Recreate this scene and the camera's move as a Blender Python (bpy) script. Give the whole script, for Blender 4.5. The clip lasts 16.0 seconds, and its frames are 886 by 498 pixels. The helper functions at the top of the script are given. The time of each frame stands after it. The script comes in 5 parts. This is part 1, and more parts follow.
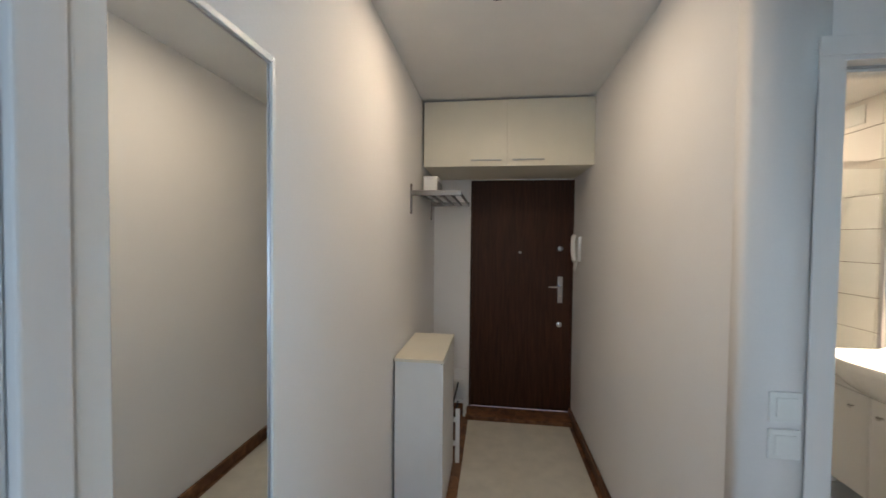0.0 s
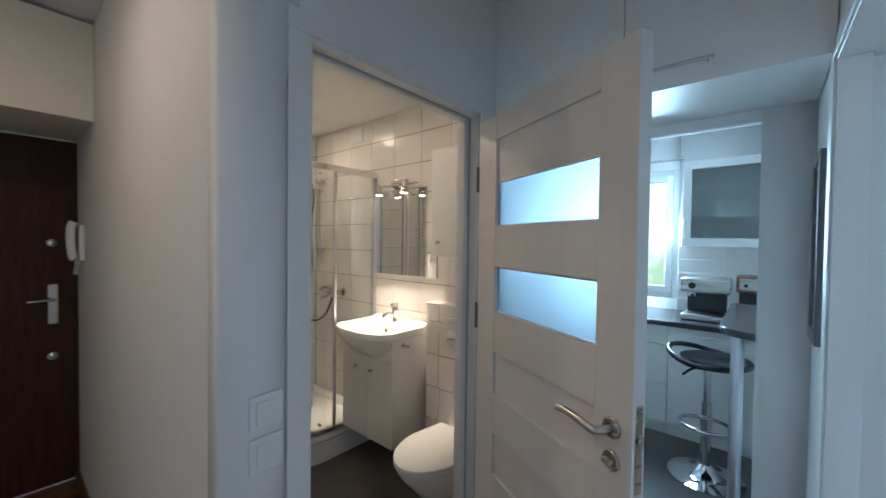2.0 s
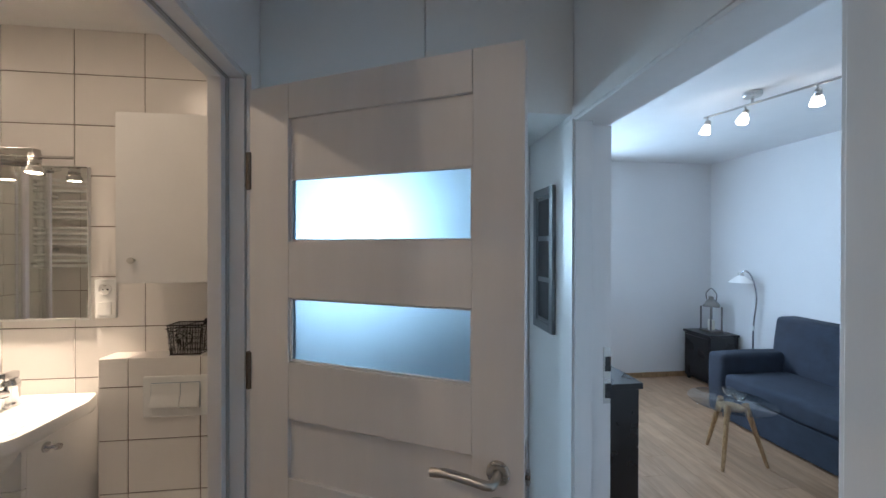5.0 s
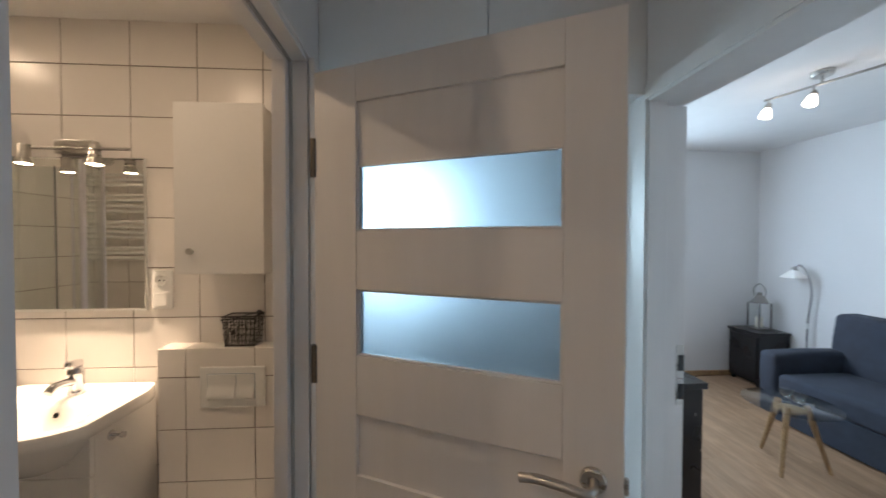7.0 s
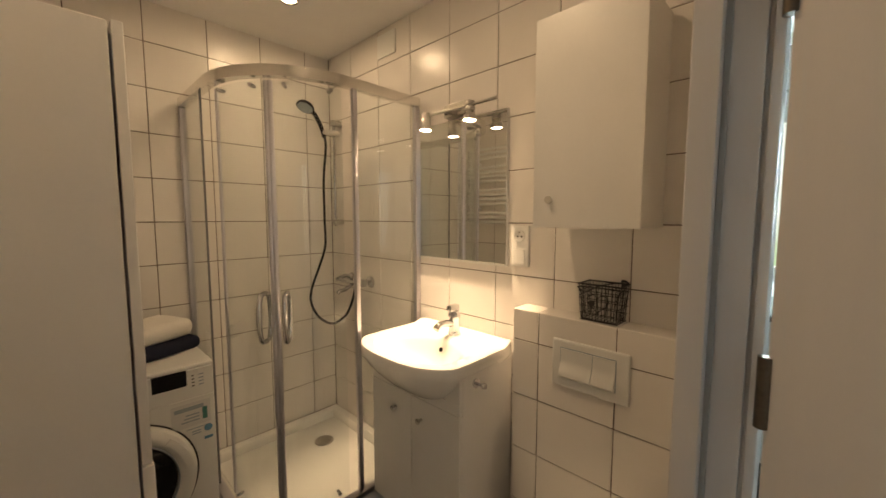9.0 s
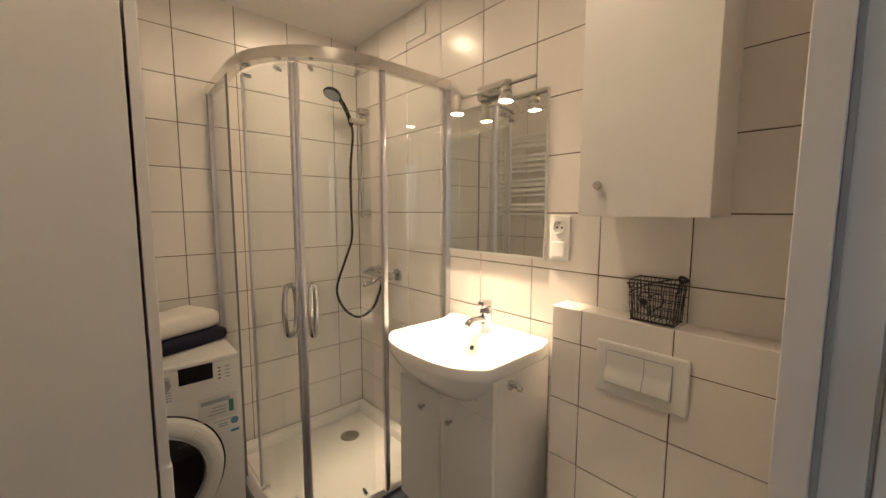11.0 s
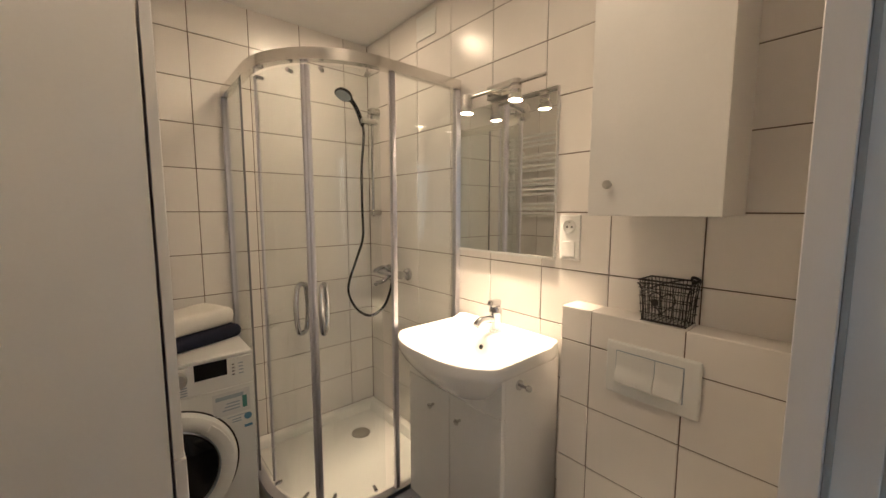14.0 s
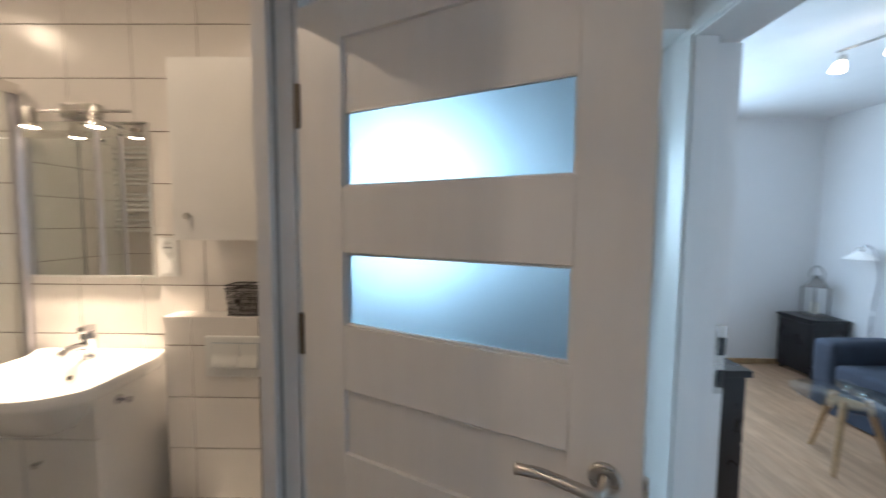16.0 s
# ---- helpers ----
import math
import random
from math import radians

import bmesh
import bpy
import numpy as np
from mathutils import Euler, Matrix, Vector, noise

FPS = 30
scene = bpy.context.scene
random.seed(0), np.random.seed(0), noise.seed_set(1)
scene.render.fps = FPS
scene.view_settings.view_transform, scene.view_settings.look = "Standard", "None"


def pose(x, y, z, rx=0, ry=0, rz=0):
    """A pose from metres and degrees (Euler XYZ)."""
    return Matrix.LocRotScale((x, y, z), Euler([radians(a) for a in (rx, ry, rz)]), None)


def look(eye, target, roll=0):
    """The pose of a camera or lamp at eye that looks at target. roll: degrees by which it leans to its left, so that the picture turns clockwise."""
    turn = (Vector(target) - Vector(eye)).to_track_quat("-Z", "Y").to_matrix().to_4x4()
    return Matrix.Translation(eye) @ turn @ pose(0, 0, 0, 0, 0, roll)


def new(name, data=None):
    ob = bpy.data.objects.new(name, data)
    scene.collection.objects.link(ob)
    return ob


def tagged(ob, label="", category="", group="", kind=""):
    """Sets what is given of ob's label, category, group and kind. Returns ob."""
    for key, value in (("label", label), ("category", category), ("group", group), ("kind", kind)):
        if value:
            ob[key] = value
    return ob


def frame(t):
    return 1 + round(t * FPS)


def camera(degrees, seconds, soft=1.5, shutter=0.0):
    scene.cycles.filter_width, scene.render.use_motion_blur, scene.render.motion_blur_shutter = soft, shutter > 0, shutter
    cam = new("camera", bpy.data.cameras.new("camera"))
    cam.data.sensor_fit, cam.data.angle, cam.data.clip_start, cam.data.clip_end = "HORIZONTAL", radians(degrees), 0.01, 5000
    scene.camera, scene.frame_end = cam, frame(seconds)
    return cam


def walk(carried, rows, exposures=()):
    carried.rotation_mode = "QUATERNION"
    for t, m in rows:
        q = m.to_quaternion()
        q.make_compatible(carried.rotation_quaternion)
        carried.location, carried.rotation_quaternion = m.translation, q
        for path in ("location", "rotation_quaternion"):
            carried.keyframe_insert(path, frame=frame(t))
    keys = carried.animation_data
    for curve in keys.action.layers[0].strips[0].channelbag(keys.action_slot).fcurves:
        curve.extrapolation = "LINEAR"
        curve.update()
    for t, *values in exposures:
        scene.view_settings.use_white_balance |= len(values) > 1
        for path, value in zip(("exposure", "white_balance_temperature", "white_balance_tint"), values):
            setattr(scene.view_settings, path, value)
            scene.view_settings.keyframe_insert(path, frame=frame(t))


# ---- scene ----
cam = camera(99.3, 16.0, shutter=0.25)
EXPOSURES = [(0, 0.62, 6150, 10), (1.0, 0.42, 5950, 9), (1.5, 0.28, 5850, 8), (2.0, -0.05, 5750, 10), (3.0, -0.18, 5700, 8), (3.5, -0.15, 5650, 6), (4.5, -0.2, 5900, 14), (7.0, -0.2, 6800, 18), (7.5, -0.25, 7400, 18), (8.5, -0.4, 8500, 15), (9.5, -0.05, 7600, 16), (12.5, 0.1, 6750, 14), (14.5, 0.08, 6550, 14), (15.5, 0.0, 6500, 15), (16.0, 0.12, 6200, 15)]
PATH = [
    (0, (0.594, 2.141, 1.59), (0.33, 4.123, 1.537), 0.6),
    (0.5, (0.623, 2.133, 1.591), (0.734, 4.129, 1.541), 0.5),
    (1, (0.716, 2.144, 1.584), (1.355, 4.038, 1.535), 0.7),
    (1.5, (0.841, 2.242, 1.575), (2.047, 3.837, 1.529), 0.6),
    (2, (0.987, 2.376, 1.553), (2.514, 3.668, 1.51), 0.7),
    (2.5, (1.063, 2.453, 1.541), (2.728, 3.561, 1.504), 0.7),
    (3, (1.087, 2.545, 1.554), (2.901, 3.387, 1.526), 0.7),
    (3.5, (1.11, 2.634, 1.559), (3.061, 3.07, 1.544), 0.6),
    (4, (1.163, 2.725, 1.575), (3.162, 2.803, 1.568), 0.4),
    (4.2, (1.178, 2.752, 1.58), (3.178, 2.727, 1.575), 0.3),
    (4.5, (1.168, 2.797, 1.587), (3.162, 2.653, 1.591), 0.2),
    (4.7, (1.153, 2.829, 1.595), (3.139, 2.596, 1.598), 0.1),
    (6.8, (1.195, 2.976, 1.596), (3.178, 2.719, 1.556), 0.1),
    (7, (1.226, 2.999, 1.583), (3.221, 2.862, 1.542), 0.1),
    (7.5, (1.388, 3.057, 1.531), (3.373, 3.295, 1.486), 0.0),
    (8, (1.539, 3.126, 1.483), (3.39, 3.88, 1.43), -0.2),
    (8.5, (1.574, 3.199, 1.474), (3.198, 4.364, 1.399), 0.1),
    (9, (1.595, 3.251, 1.493), (3.029, 4.635, 1.325), 0.0),
    (9.5, (1.61, 3.279, 1.49), (2.959, 4.743, 1.288), 0.0),
    (12, (1.649, 3.35, 1.47), (2.981, 4.828, 1.27), 0.1),
    (12.5, (1.646, 3.341, 1.473), (2.97, 4.826, 1.272), 0.1),
    (13, (1.645, 3.331, 1.471), (2.959, 4.825, 1.275), 0.2),
    (13.5, (1.65, 3.323, 1.476), (2.949, 4.831, 1.275), 0.1),
    (14, (1.647, 3.326, 1.477), (2.936, 4.841, 1.273), 0.0),
    (14.5, (1.63, 3.296, 1.489), (2.927, 4.805, 1.291), 0.1),
    (15, (1.548, 3.155, 1.526), (3.076, 4.433, 1.338), 0.3),
    (15.5, (1.405, 3.027, 1.547), (3.214, 3.862, 1.368), 0.3),
    (16, (1.343, 2.912, 1.53), (3.338, 2.938, 1.388), 0.4),
]
walk(cam, [(t, look(eye, target, roll)) for t, eye, target, roll in PATH], exposures=EXPOSURES)

# ---- world, lamps ----
world = bpy.data.worlds.new("sky")
scene.world = world
world.use_nodes = True
wn = world.node_tree
sky = wn.nodes.new("ShaderNodeTexSky")
sky.sky_type, sky.sun_disc, sky.sun_elevation, sky.sun_rotation = "NISHITA", False, radians(40), radians(200)
wn.links.new(sky.outputs[0], wn.nodes["Background"].inputs[0])
wn.nodes["Background"].inputs[1].default_value = 0.12


def lamp(name, kind, m, power, colour, **kw):
    data = bpy.data.lights.new(name, kind)
    data.energy, data.color = power, colour
    for key, value in kw.items():
        if key == "size":
            data.size = value
        elif key == "size_y":
            data.shape, data.size_y = "RECTANGLE", value
        elif key == "radius":
            data.shadow_soft_size = value
        elif key == "cone":
            data.spot_size, data.spot_blend = radians(value), 0.7
        elif key == "angle":
            data.angle = radians(value)
    ob = new(name, data)
    ob.matrix_world = m
    return ob


WARM = (1.0, 0.79, 0.54)
DAY = (0.54, 0.785, 1.0)
KDAY = (0.54, 0.83, 1.0)
CEIL, BCEIL = 2.64, 2.49
lamp("sun", "SUN", look((9, 12, 9), (0, 0, 0)), 1.2, (1.0, 0.95, 0.88), angle=10)
# daylight in the two window openings
lamp("living_window_light", "AREA", look((5.40, 1.15, 1.66), (3.0, 1.0, 1.1)), 85, DAY, size=1.3, size_y=1.4)
lamp("kitchen_window_light", "AREA", look((5.09, 3.25, 1.74), (2.5, 2.95, 1.2)), 68, KDAY, size=0.46, size_y=0.95)
# added cool fill from the hall's unseen south end; no known window there
lamp("hall_fill_light", "AREA", look((0.67, 0.99, 1.60), (0.67, 4.0, 1.2)), 5, DAY, size=0.95, size_y=1.25)


def downlamp(name, x, y, z, power):
    ob = lamp(name, "AREA", look((x, y, z - 0.008), (x, y, 0)), power, WARM, size=0.06)
    ob.data.shape = "DISK"


# recessed ceiling spots
HLX, HLY, BLX, BLY = 0.60, 3.79, 2.41, 5.02
downlamp("hall_spot", HLX, HLY, CEIL, 5.6)
downlamp("shower_spot", BLX, BLY, BCEIL, 3.1)
downlamp("bathroom_spot", 2.05, 4.05, BCEIL, 4.4)

# ---- materials ----
MATS = {}


def mat(name, colour, rough=0.5, metal=0.0, vary=0.06, scale=6.0, bump=0.05, fine=120.0, stretch=(1, 1, 1), spec=0.5, coat=0.0, per_object=0.0):
    """A surface whose colour wavers at two scales, with fine relief."""
    m = bpy.data.materials.new(name)
    m.use_nodes = True
    t = m.node_tree
    n, ln = t.nodes, t.links.new
    b = n["Principled BSDF"]
    b.inputs["Metallic"].default_value = metal
    b.inputs["Specular IOR Level"].default_value = spec
    b.inputs["Coat Weight"].default_value = coat
    tc = n.new("ShaderNodeTexCoord")
    mp = n.new("ShaderNodeMapping")
    mp.inputs["Scale"].default_value = stretch
    ln(tc.outputs["Object"], mp.inputs[0])
    big, small = n.new("ShaderNodeTexNoise"), n.new("ShaderNodeTexNoise")
    big.inputs["Scale"].default_value, small.inputs["Scale"].default_value = scale, fine
    big.inputs["Detail"].default_value = 5
    for q in (big, small):
        ln(mp.outputs[0], q.inputs["Vector"])
    mix = n.new("ShaderNodeMath")
    mix.operation = "MULTIPLY_ADD"
    ln(small.outputs[0], mix.inputs[0])
    mix.inputs[1].default_value = 0.4
    ln(big.outputs[0], mix.inputs[2])
    ramp = n.new("ShaderNodeMapRange")
    ramp.inputs[1].default_value, ramp.inputs[2].default_value = 0.4, 1.0
    ramp.inputs[3].default_value, ramp.inputs[4].default_value = 1 - vary * 1.5, 1 + vary
    ln(mix.outputs[0], ramp.inputs[0])
    value = ramp.outputs[0]
    if per_object:
        info = n.new("ShaderNodeObjectInfo")
        r2 = n.new("ShaderNodeMapRange")
        r2.inputs[3].default_value, r2.inputs[4].default_value = 1 - per_object, 1 + per_object
        ln(info.outputs["Random"], r2.inputs[0])
        mu = n.new("ShaderNodeMath")
        mu.operation = "MULTIPLY"
        ln(value, mu.inputs[0])
        ln(r2.outputs[0], mu.inputs[1])
        value = mu.outputs[0]
    sc = n.new("ShaderNodeVectorMath")
    sc.operation = "SCALE"
    sc.inputs[0].default_value = colour
    ln(value, sc.inputs["Scale"])
    ln(sc.outputs[0], b.inputs["Base Color"])
    rr = n.new("ShaderNodeMapRange")
    rr.inputs[3].default_value, rr.inputs[4].default_value = rough * 0.85, min(1, rough * 1.15)
    ln(big.outputs[0], rr.inputs[0])
    ln(rr.outputs[0], b.inputs["Roughness"])
    if bump:
        bp = n.new("ShaderNodeBump")
        bp.inputs["Strength"].default_value, bp.inputs["Distance"].default_value = bump, 0.002
        ln(small.outputs[0], bp.inputs["Height"])
        ln(bp.outputs[0], b.inputs["Normal"])
    MATS[name] = m
    return m


def wood(name, dark, light, rough=0.4, grain=(14, 14, 1.2), bump=0.1, per_object=0.0):
    m = mat(name, light, rough, vary=0.12, scale=3, bump=0, stretch=grain, per_object=per_object)
    t = m.node_tree
    n, ln = t.nodes, t.links.new
    b = n["Principled BSDF"]
    mp = [q for q in n if q.type == "MAPPING"][0]
    ns = n.new("ShaderNodeTexNoise")
    ns.inputs["Scale"].default_value, ns.inputs["Detail"].default_value, ns.inputs["Distortion"].default_value = 4.0, 8, 0.8
    ln(mp.outputs[0], ns.inputs["Vector"])
    cr = n.new("ShaderNodeValToRGB")
    cr.color_ramp.elements[0].position, cr.color_ramp.elements[1].position = 0.35, 0.68
    cr.color_ramp.elements[0].color, cr.color_ramp.elements[1].color = (*dark, 1), (*light, 1)
    ln(ns.outputs[0], cr.inputs[0])
    sc = [q for q in n if q.type == "VECT_MATH"][0]
    ln(cr.outputs[0], sc.inputs[0])
    bp = n.new("ShaderNodeBump")
    bp.inputs["Strength"].default_value, bp.inputs["Distance"].default_value = bump, 0.002
    ln(ns.outputs[0], bp.inputs["Height"])
    ln(bp.outputs[0], b.inputs["Normal"])
    return m


def glass(name, colour=(1, 1, 1), rough=0.0, ior=1.45):
    m = bpy.data.materials.new(name)
    m.use_nodes = True
    b = m.node_tree.nodes["Principled BSDF"]
    b.inputs["Base Color"].default_value = (*colour, 1)
    b.inputs["Roughness"].default_value = rough
    b.inputs["IOR"].default_value = ior
    b.inputs["Transmission Weight"].default_value = 1
    return m


def pane_glass(name, tint=(0.97, 0.985, 0.98)):
    """Thin clear sheet: passes light straight, with a Fresnel gloss."""
    m = bpy.data.materials.new(name)
    m.use_nodes = True
    t = m.node_tree
    n, ln = t.nodes, t.links.new
    n.remove(n["Principled BSDF"])
    tr, gl, mx, lw, pw, sc = (n.new("ShaderNode" + q) for q in ("BsdfTransparent", "BsdfGlossy", "MixShader", "LayerWeight", "Math", "Math"))
    tr.inputs[0].default_value = (*tint, 1)
    gl.inputs["Roughness"].default_value = 0.01
    lw.inputs[0].default_value = 0.5
    pw.operation, sc.operation = "POWER", "MULTIPLY_ADD"
    pw.inputs[1].default_value, sc.inputs[1].default_value, sc.inputs[2].default_value = 5.0, 0.85, 0.035
    ln(lw.outputs["Facing"], pw.inputs[0])
    ln(pw.outputs[0], sc.inputs[0])
    ln(sc.outputs[0], mx.inputs[0])
    ln(tr.outputs[0], mx.inputs[1])
    ln(gl.outputs[0], mx.inputs[2])
    ln(mx.outputs[0], n["Material Output"].inputs[0])
    return m


def glow(name, colour, strength):
    m = bpy.data.materials.new(name)
    m.use_nodes = True
    b = m.node_tree.nodes["Principled BSDF"]
    b.inputs["Base Color"].default_value = (*colour, 1)
    b.inputs["Emission Color"].default_value = (*colour, 1)
    b.inputs["Emission Strength"].default_value = strength
    return m


WALL = mat("wall_paint", (0.80, 0.78, 0.77), 0.75, vary=0.025, scale=1.5, bump=0.22, fine=160)
CEILM = mat("ceiling_paint", (0.80, 0.79, 0.78), 0.85, vary=0.02, bump=0.1)
LACQ = mat("white_lacquer", (0.80, 0.79, 0.77), 0.35, vary=0.02, bump=0.02)
DOORW = mat("door_foil", (0.78, 0.76, 0.75), 0.38, vary=0.025, bump=0.03, scale=3, stretch=(8, 8, 1))
CREAM = mat("cream_board", (0.78, 0.73, 0.61), 0.4, vary=0.02, bump=0.02)
TILE = mat("glazed_tile", (0.80, 0.765, 0.73), 0.26, vary=0.010, scale=2.5, bump=0, fine=25, per_object=0.018)
GROUT = mat("grout", (0.15, 0.103, 0.073), 0.9, vary=0.15, bump=0.3)
CERAM = mat("white_ceramic", (0.84, 0.83, 0.81), 0.06, vary=0.01, bump=0)
ACRYL = mat("white_acrylic", (0.82, 0.81, 0.78), 0.12, vary=0.015, bump=0)
PLAST = mat("white_plastic", (0.78, 0.78, 0.76), 0.3, vary=0.02, bump=0)
CHROME = mat("chrome", (0.60, 0.60, 0.62), 0.07, 1.0, vary=0.02, bump=0)
RAILM = mat("polished_rail", (0.80, 0.78, 0.75), 0.17, 1.0, vary=0.03, bump=0)
STEEL = mat("brushed_steel", (0.55, 0.53, 0.50), 0.28, 1.0, vary=0.08, scale=3, bump=0.04, stretch=(1, 1, 20))
ALU = mat("satin_aluminium", (0.66, 0.65, 0.70), 0.30, 1.0, vary=0.04, bump=0)
DKSTEEL = mat("dull_steel", (0.27, 0.25, 0.235), 0.38, 1.0, vary=0.08, scale=3, bump=0.03)
BRONZE = mat("dark_bronze", (0.20, 0.165, 0.13), 0.4, 1.0, vary=0.2, bump=0.03)
DKMETAL = mat("dark_wire", (0.05, 0.045, 0.045), 0.45, 0.6, bump=0)
BLACK = mat("black_plastic", (0.012, 0.012, 0.014), 0.25, bump=0)
RUBBER = mat("black_rubber", (0.02, 0.02, 0.02), 0.6)
EDOOR = wood("dark_door_veneer", (0.036, 0.0125, 0.0050), (0.066, 0.024, 0.0100), 0.5, (14, 14, 0.9), 0.04)
EDOOR.node_tree.nodes["Principled BSDF"].inputs["Specular IOR Level"].default_value = 0.22
BROWN = wood("stained_wood", (0.10, 0.042, 0.018), (0.27, 0.125, 0.055), 0.4, (3, 3, 3))
OAK = wood("oak_leg", (0.30, 0.17, 0.08), (0.52, 0.33, 0.17), 0.45, (20, 20, 1.5))
PLANK = wood("laminate_plank", (0.34, 0.195, 0.110), (0.43, 0.265, 0.160), 0.40, (1.1, 6, 6), 0.03, per_object=0.07)
RUG = mat("cream_runner", (0.62, 0.57, 0.48), 0.9, vary=0.08, scale=9, bump=0.5, fine=400)
DARKFLOOR = mat("grey_floor_tile", (0.085, 0.078, 0.072), 0.35, vary=0.18, scale=4, bump=0.1)
MIRROR = mat("mirror_silver", (0.90, 0.92, 0.91), 0.0, 1.0, vary=0.0, bump=0)
FROST = glass("frosted_glass", (0.52, 0.62, 0.70), 0.62, 1.3)
CLEAR = pane_glass("clear_pane")
SOLIDGLASS = glass("solid_glass", (0.93, 0.97, 0.96), 0.0)
WIREGL = glass("cabinet_frosted_glass", (0.88, 0.94, 0.93), 0.35)
BLKWOOD = mat("black_brown_board", (0.014, 0.012, 0.013), 0.28, vary=0.15, bump=0.02)
SOFA = mat("navy_fabric", (0.033, 0.042, 0.062), 0.95, vary=0.2, scale=12, bump=0.6, fine=420)
COUNTER = mat("dark_worktop", (0.040, 0.036, 0.038), 0.22, vary=0.2, scale=30, bump=0.02)
TOWELW = mat("white_terry", (0.80, 0.77, 0.72), 0.95, vary=0.06, bump=0.9, fine=300)
TOWELB = mat("navy_terry", (0.010, 0.013, 0.035), 0.95, vary=0.2, bump=0.9, fine=300)
GREYFR = mat("grey_frame", (0.17, 0.175, 0.185), 0.3, vary=0.05, bump=0.02)
SEAL = mat("seal_rubber", (0.44, 0.43, 0.42), 0.7, vary=0.05, bump=0.02)
DKPIC = mat("dark_print", (0.035, 0.037, 0.042), 0.2, vary=0.4, scale=14, bump=0)
BULB = glow("bulb_glow", (1.0, 0.80, 0.55), 45)
BULBW = glow("white_bulb_glow", (1.0, 0.93, 0.82), 9)
SHADEGL = glow("opal_glass", (0.85, 0.84, 0.82), 0.12)
DISPLAY = mat("display_black", (0.004, 0.004, 0.005), 0.08, bump=0)
BLUEP = mat("blue_print", (0.10, 0.26, 0.42), 0.5, bump=0)
TEALP = mat("teal_print", (0.05, 0.22, 0.20), 0.5, bump=0)
GREYL = mat("sticker_film", (0.68, 0.68, 0.68), 0.35, vary=0.03, bump=0)
GREYP = mat("grey_print", (0.34, 0.40, 0.46), 0.5, bump=0)
INK = mat("black_ink", (0.03, 0.03, 0.03), 0.5, bump=0)

# ---- mesh helpers ----


def box(bm, lo, hi, bevel=0.0, seg=2):
    r = bmesh.ops.create_cube(bm, size=1)
    vs = r["verts"]
    for v in vs:
        v.co = Vector([lo[i] + (v.co[i] + 0.5) * (hi[i] - lo[i]) for i in range(3)])
    if bevel:
        es = list({e for v in vs for e in v.link_edges})
        bmesh.ops.bevel(bm, geom=es, offset=min(bevel, 0.45 * min(abs(hi[i] - lo[i]) for i in range(3))), segments=seg, affect="EDGES", profile=0.5)
    return bm


def bx(lo, hi, bevel=0.0, seg=2):
    return box(bmesh.new(), lo, hi, bevel, seg)


def cyl(bm, a, b, r1, r2=None, seg=20, cap=True):
    a, b = Vector(a), Vector(b)
    m = Matrix.Translation((a + b) / 2) @ (b - a).to_track_quat("Z", "Y").to_matrix().to_4x4()
    bmesh.ops.create_cone(bm, cap_ends=cap, segments=seg, radius1=r1, radius2=r1 if r2 is None else r2, depth=(b - a).length, matrix=m)
    return bm


def cy(a, b, r1, r2=None, seg=20):
    return cyl(bmesh.new(), a, b, r1, r2, seg)


def lathe(bm, profile, centre=(0, 0, 0), axis="Z", seg=32):
    """Turns a profile of (radius, height) round an axis."""
    turn = {"Z": Matrix(), "X": Matrix.Rotation(radians(90), 4, "Y"), "-X": Matrix.Rotation(radians(-90), 4, "Y"), "Y": Matrix.Rotation(radians(-90), 4, "X"), "-Y": Matrix.Rotation(radians(90), 4, "X")}[axis] if isinstance(axis, str) else axis
    m = Matrix.Translation(centre) @ turn
    rings = []
    for r, h in profile:
        rings.append([bm.verts.new(m @ Vector((r * math.cos(2 * math.pi * k / seg), r * math.sin(2 * math.pi * k / seg), h))) for k in range(seg)] if r > 1e-6 else [bm.verts.new(m @ Vector((0, 0, h)))])
    for p, q in zip(rings, rings[1:]):
        for k in range(seg):
            a, b = p[k % len(p)], p[(k + 1) % len(p)]
            c, d = q[(k + 1) % len(q)], q[k % len(q)]
            vs = []
            for v in (a, b, c, d):
                if v not in vs:
                    vs.append(v)
            if len(vs) > 2:
                bm.faces.new(vs)
    return bm


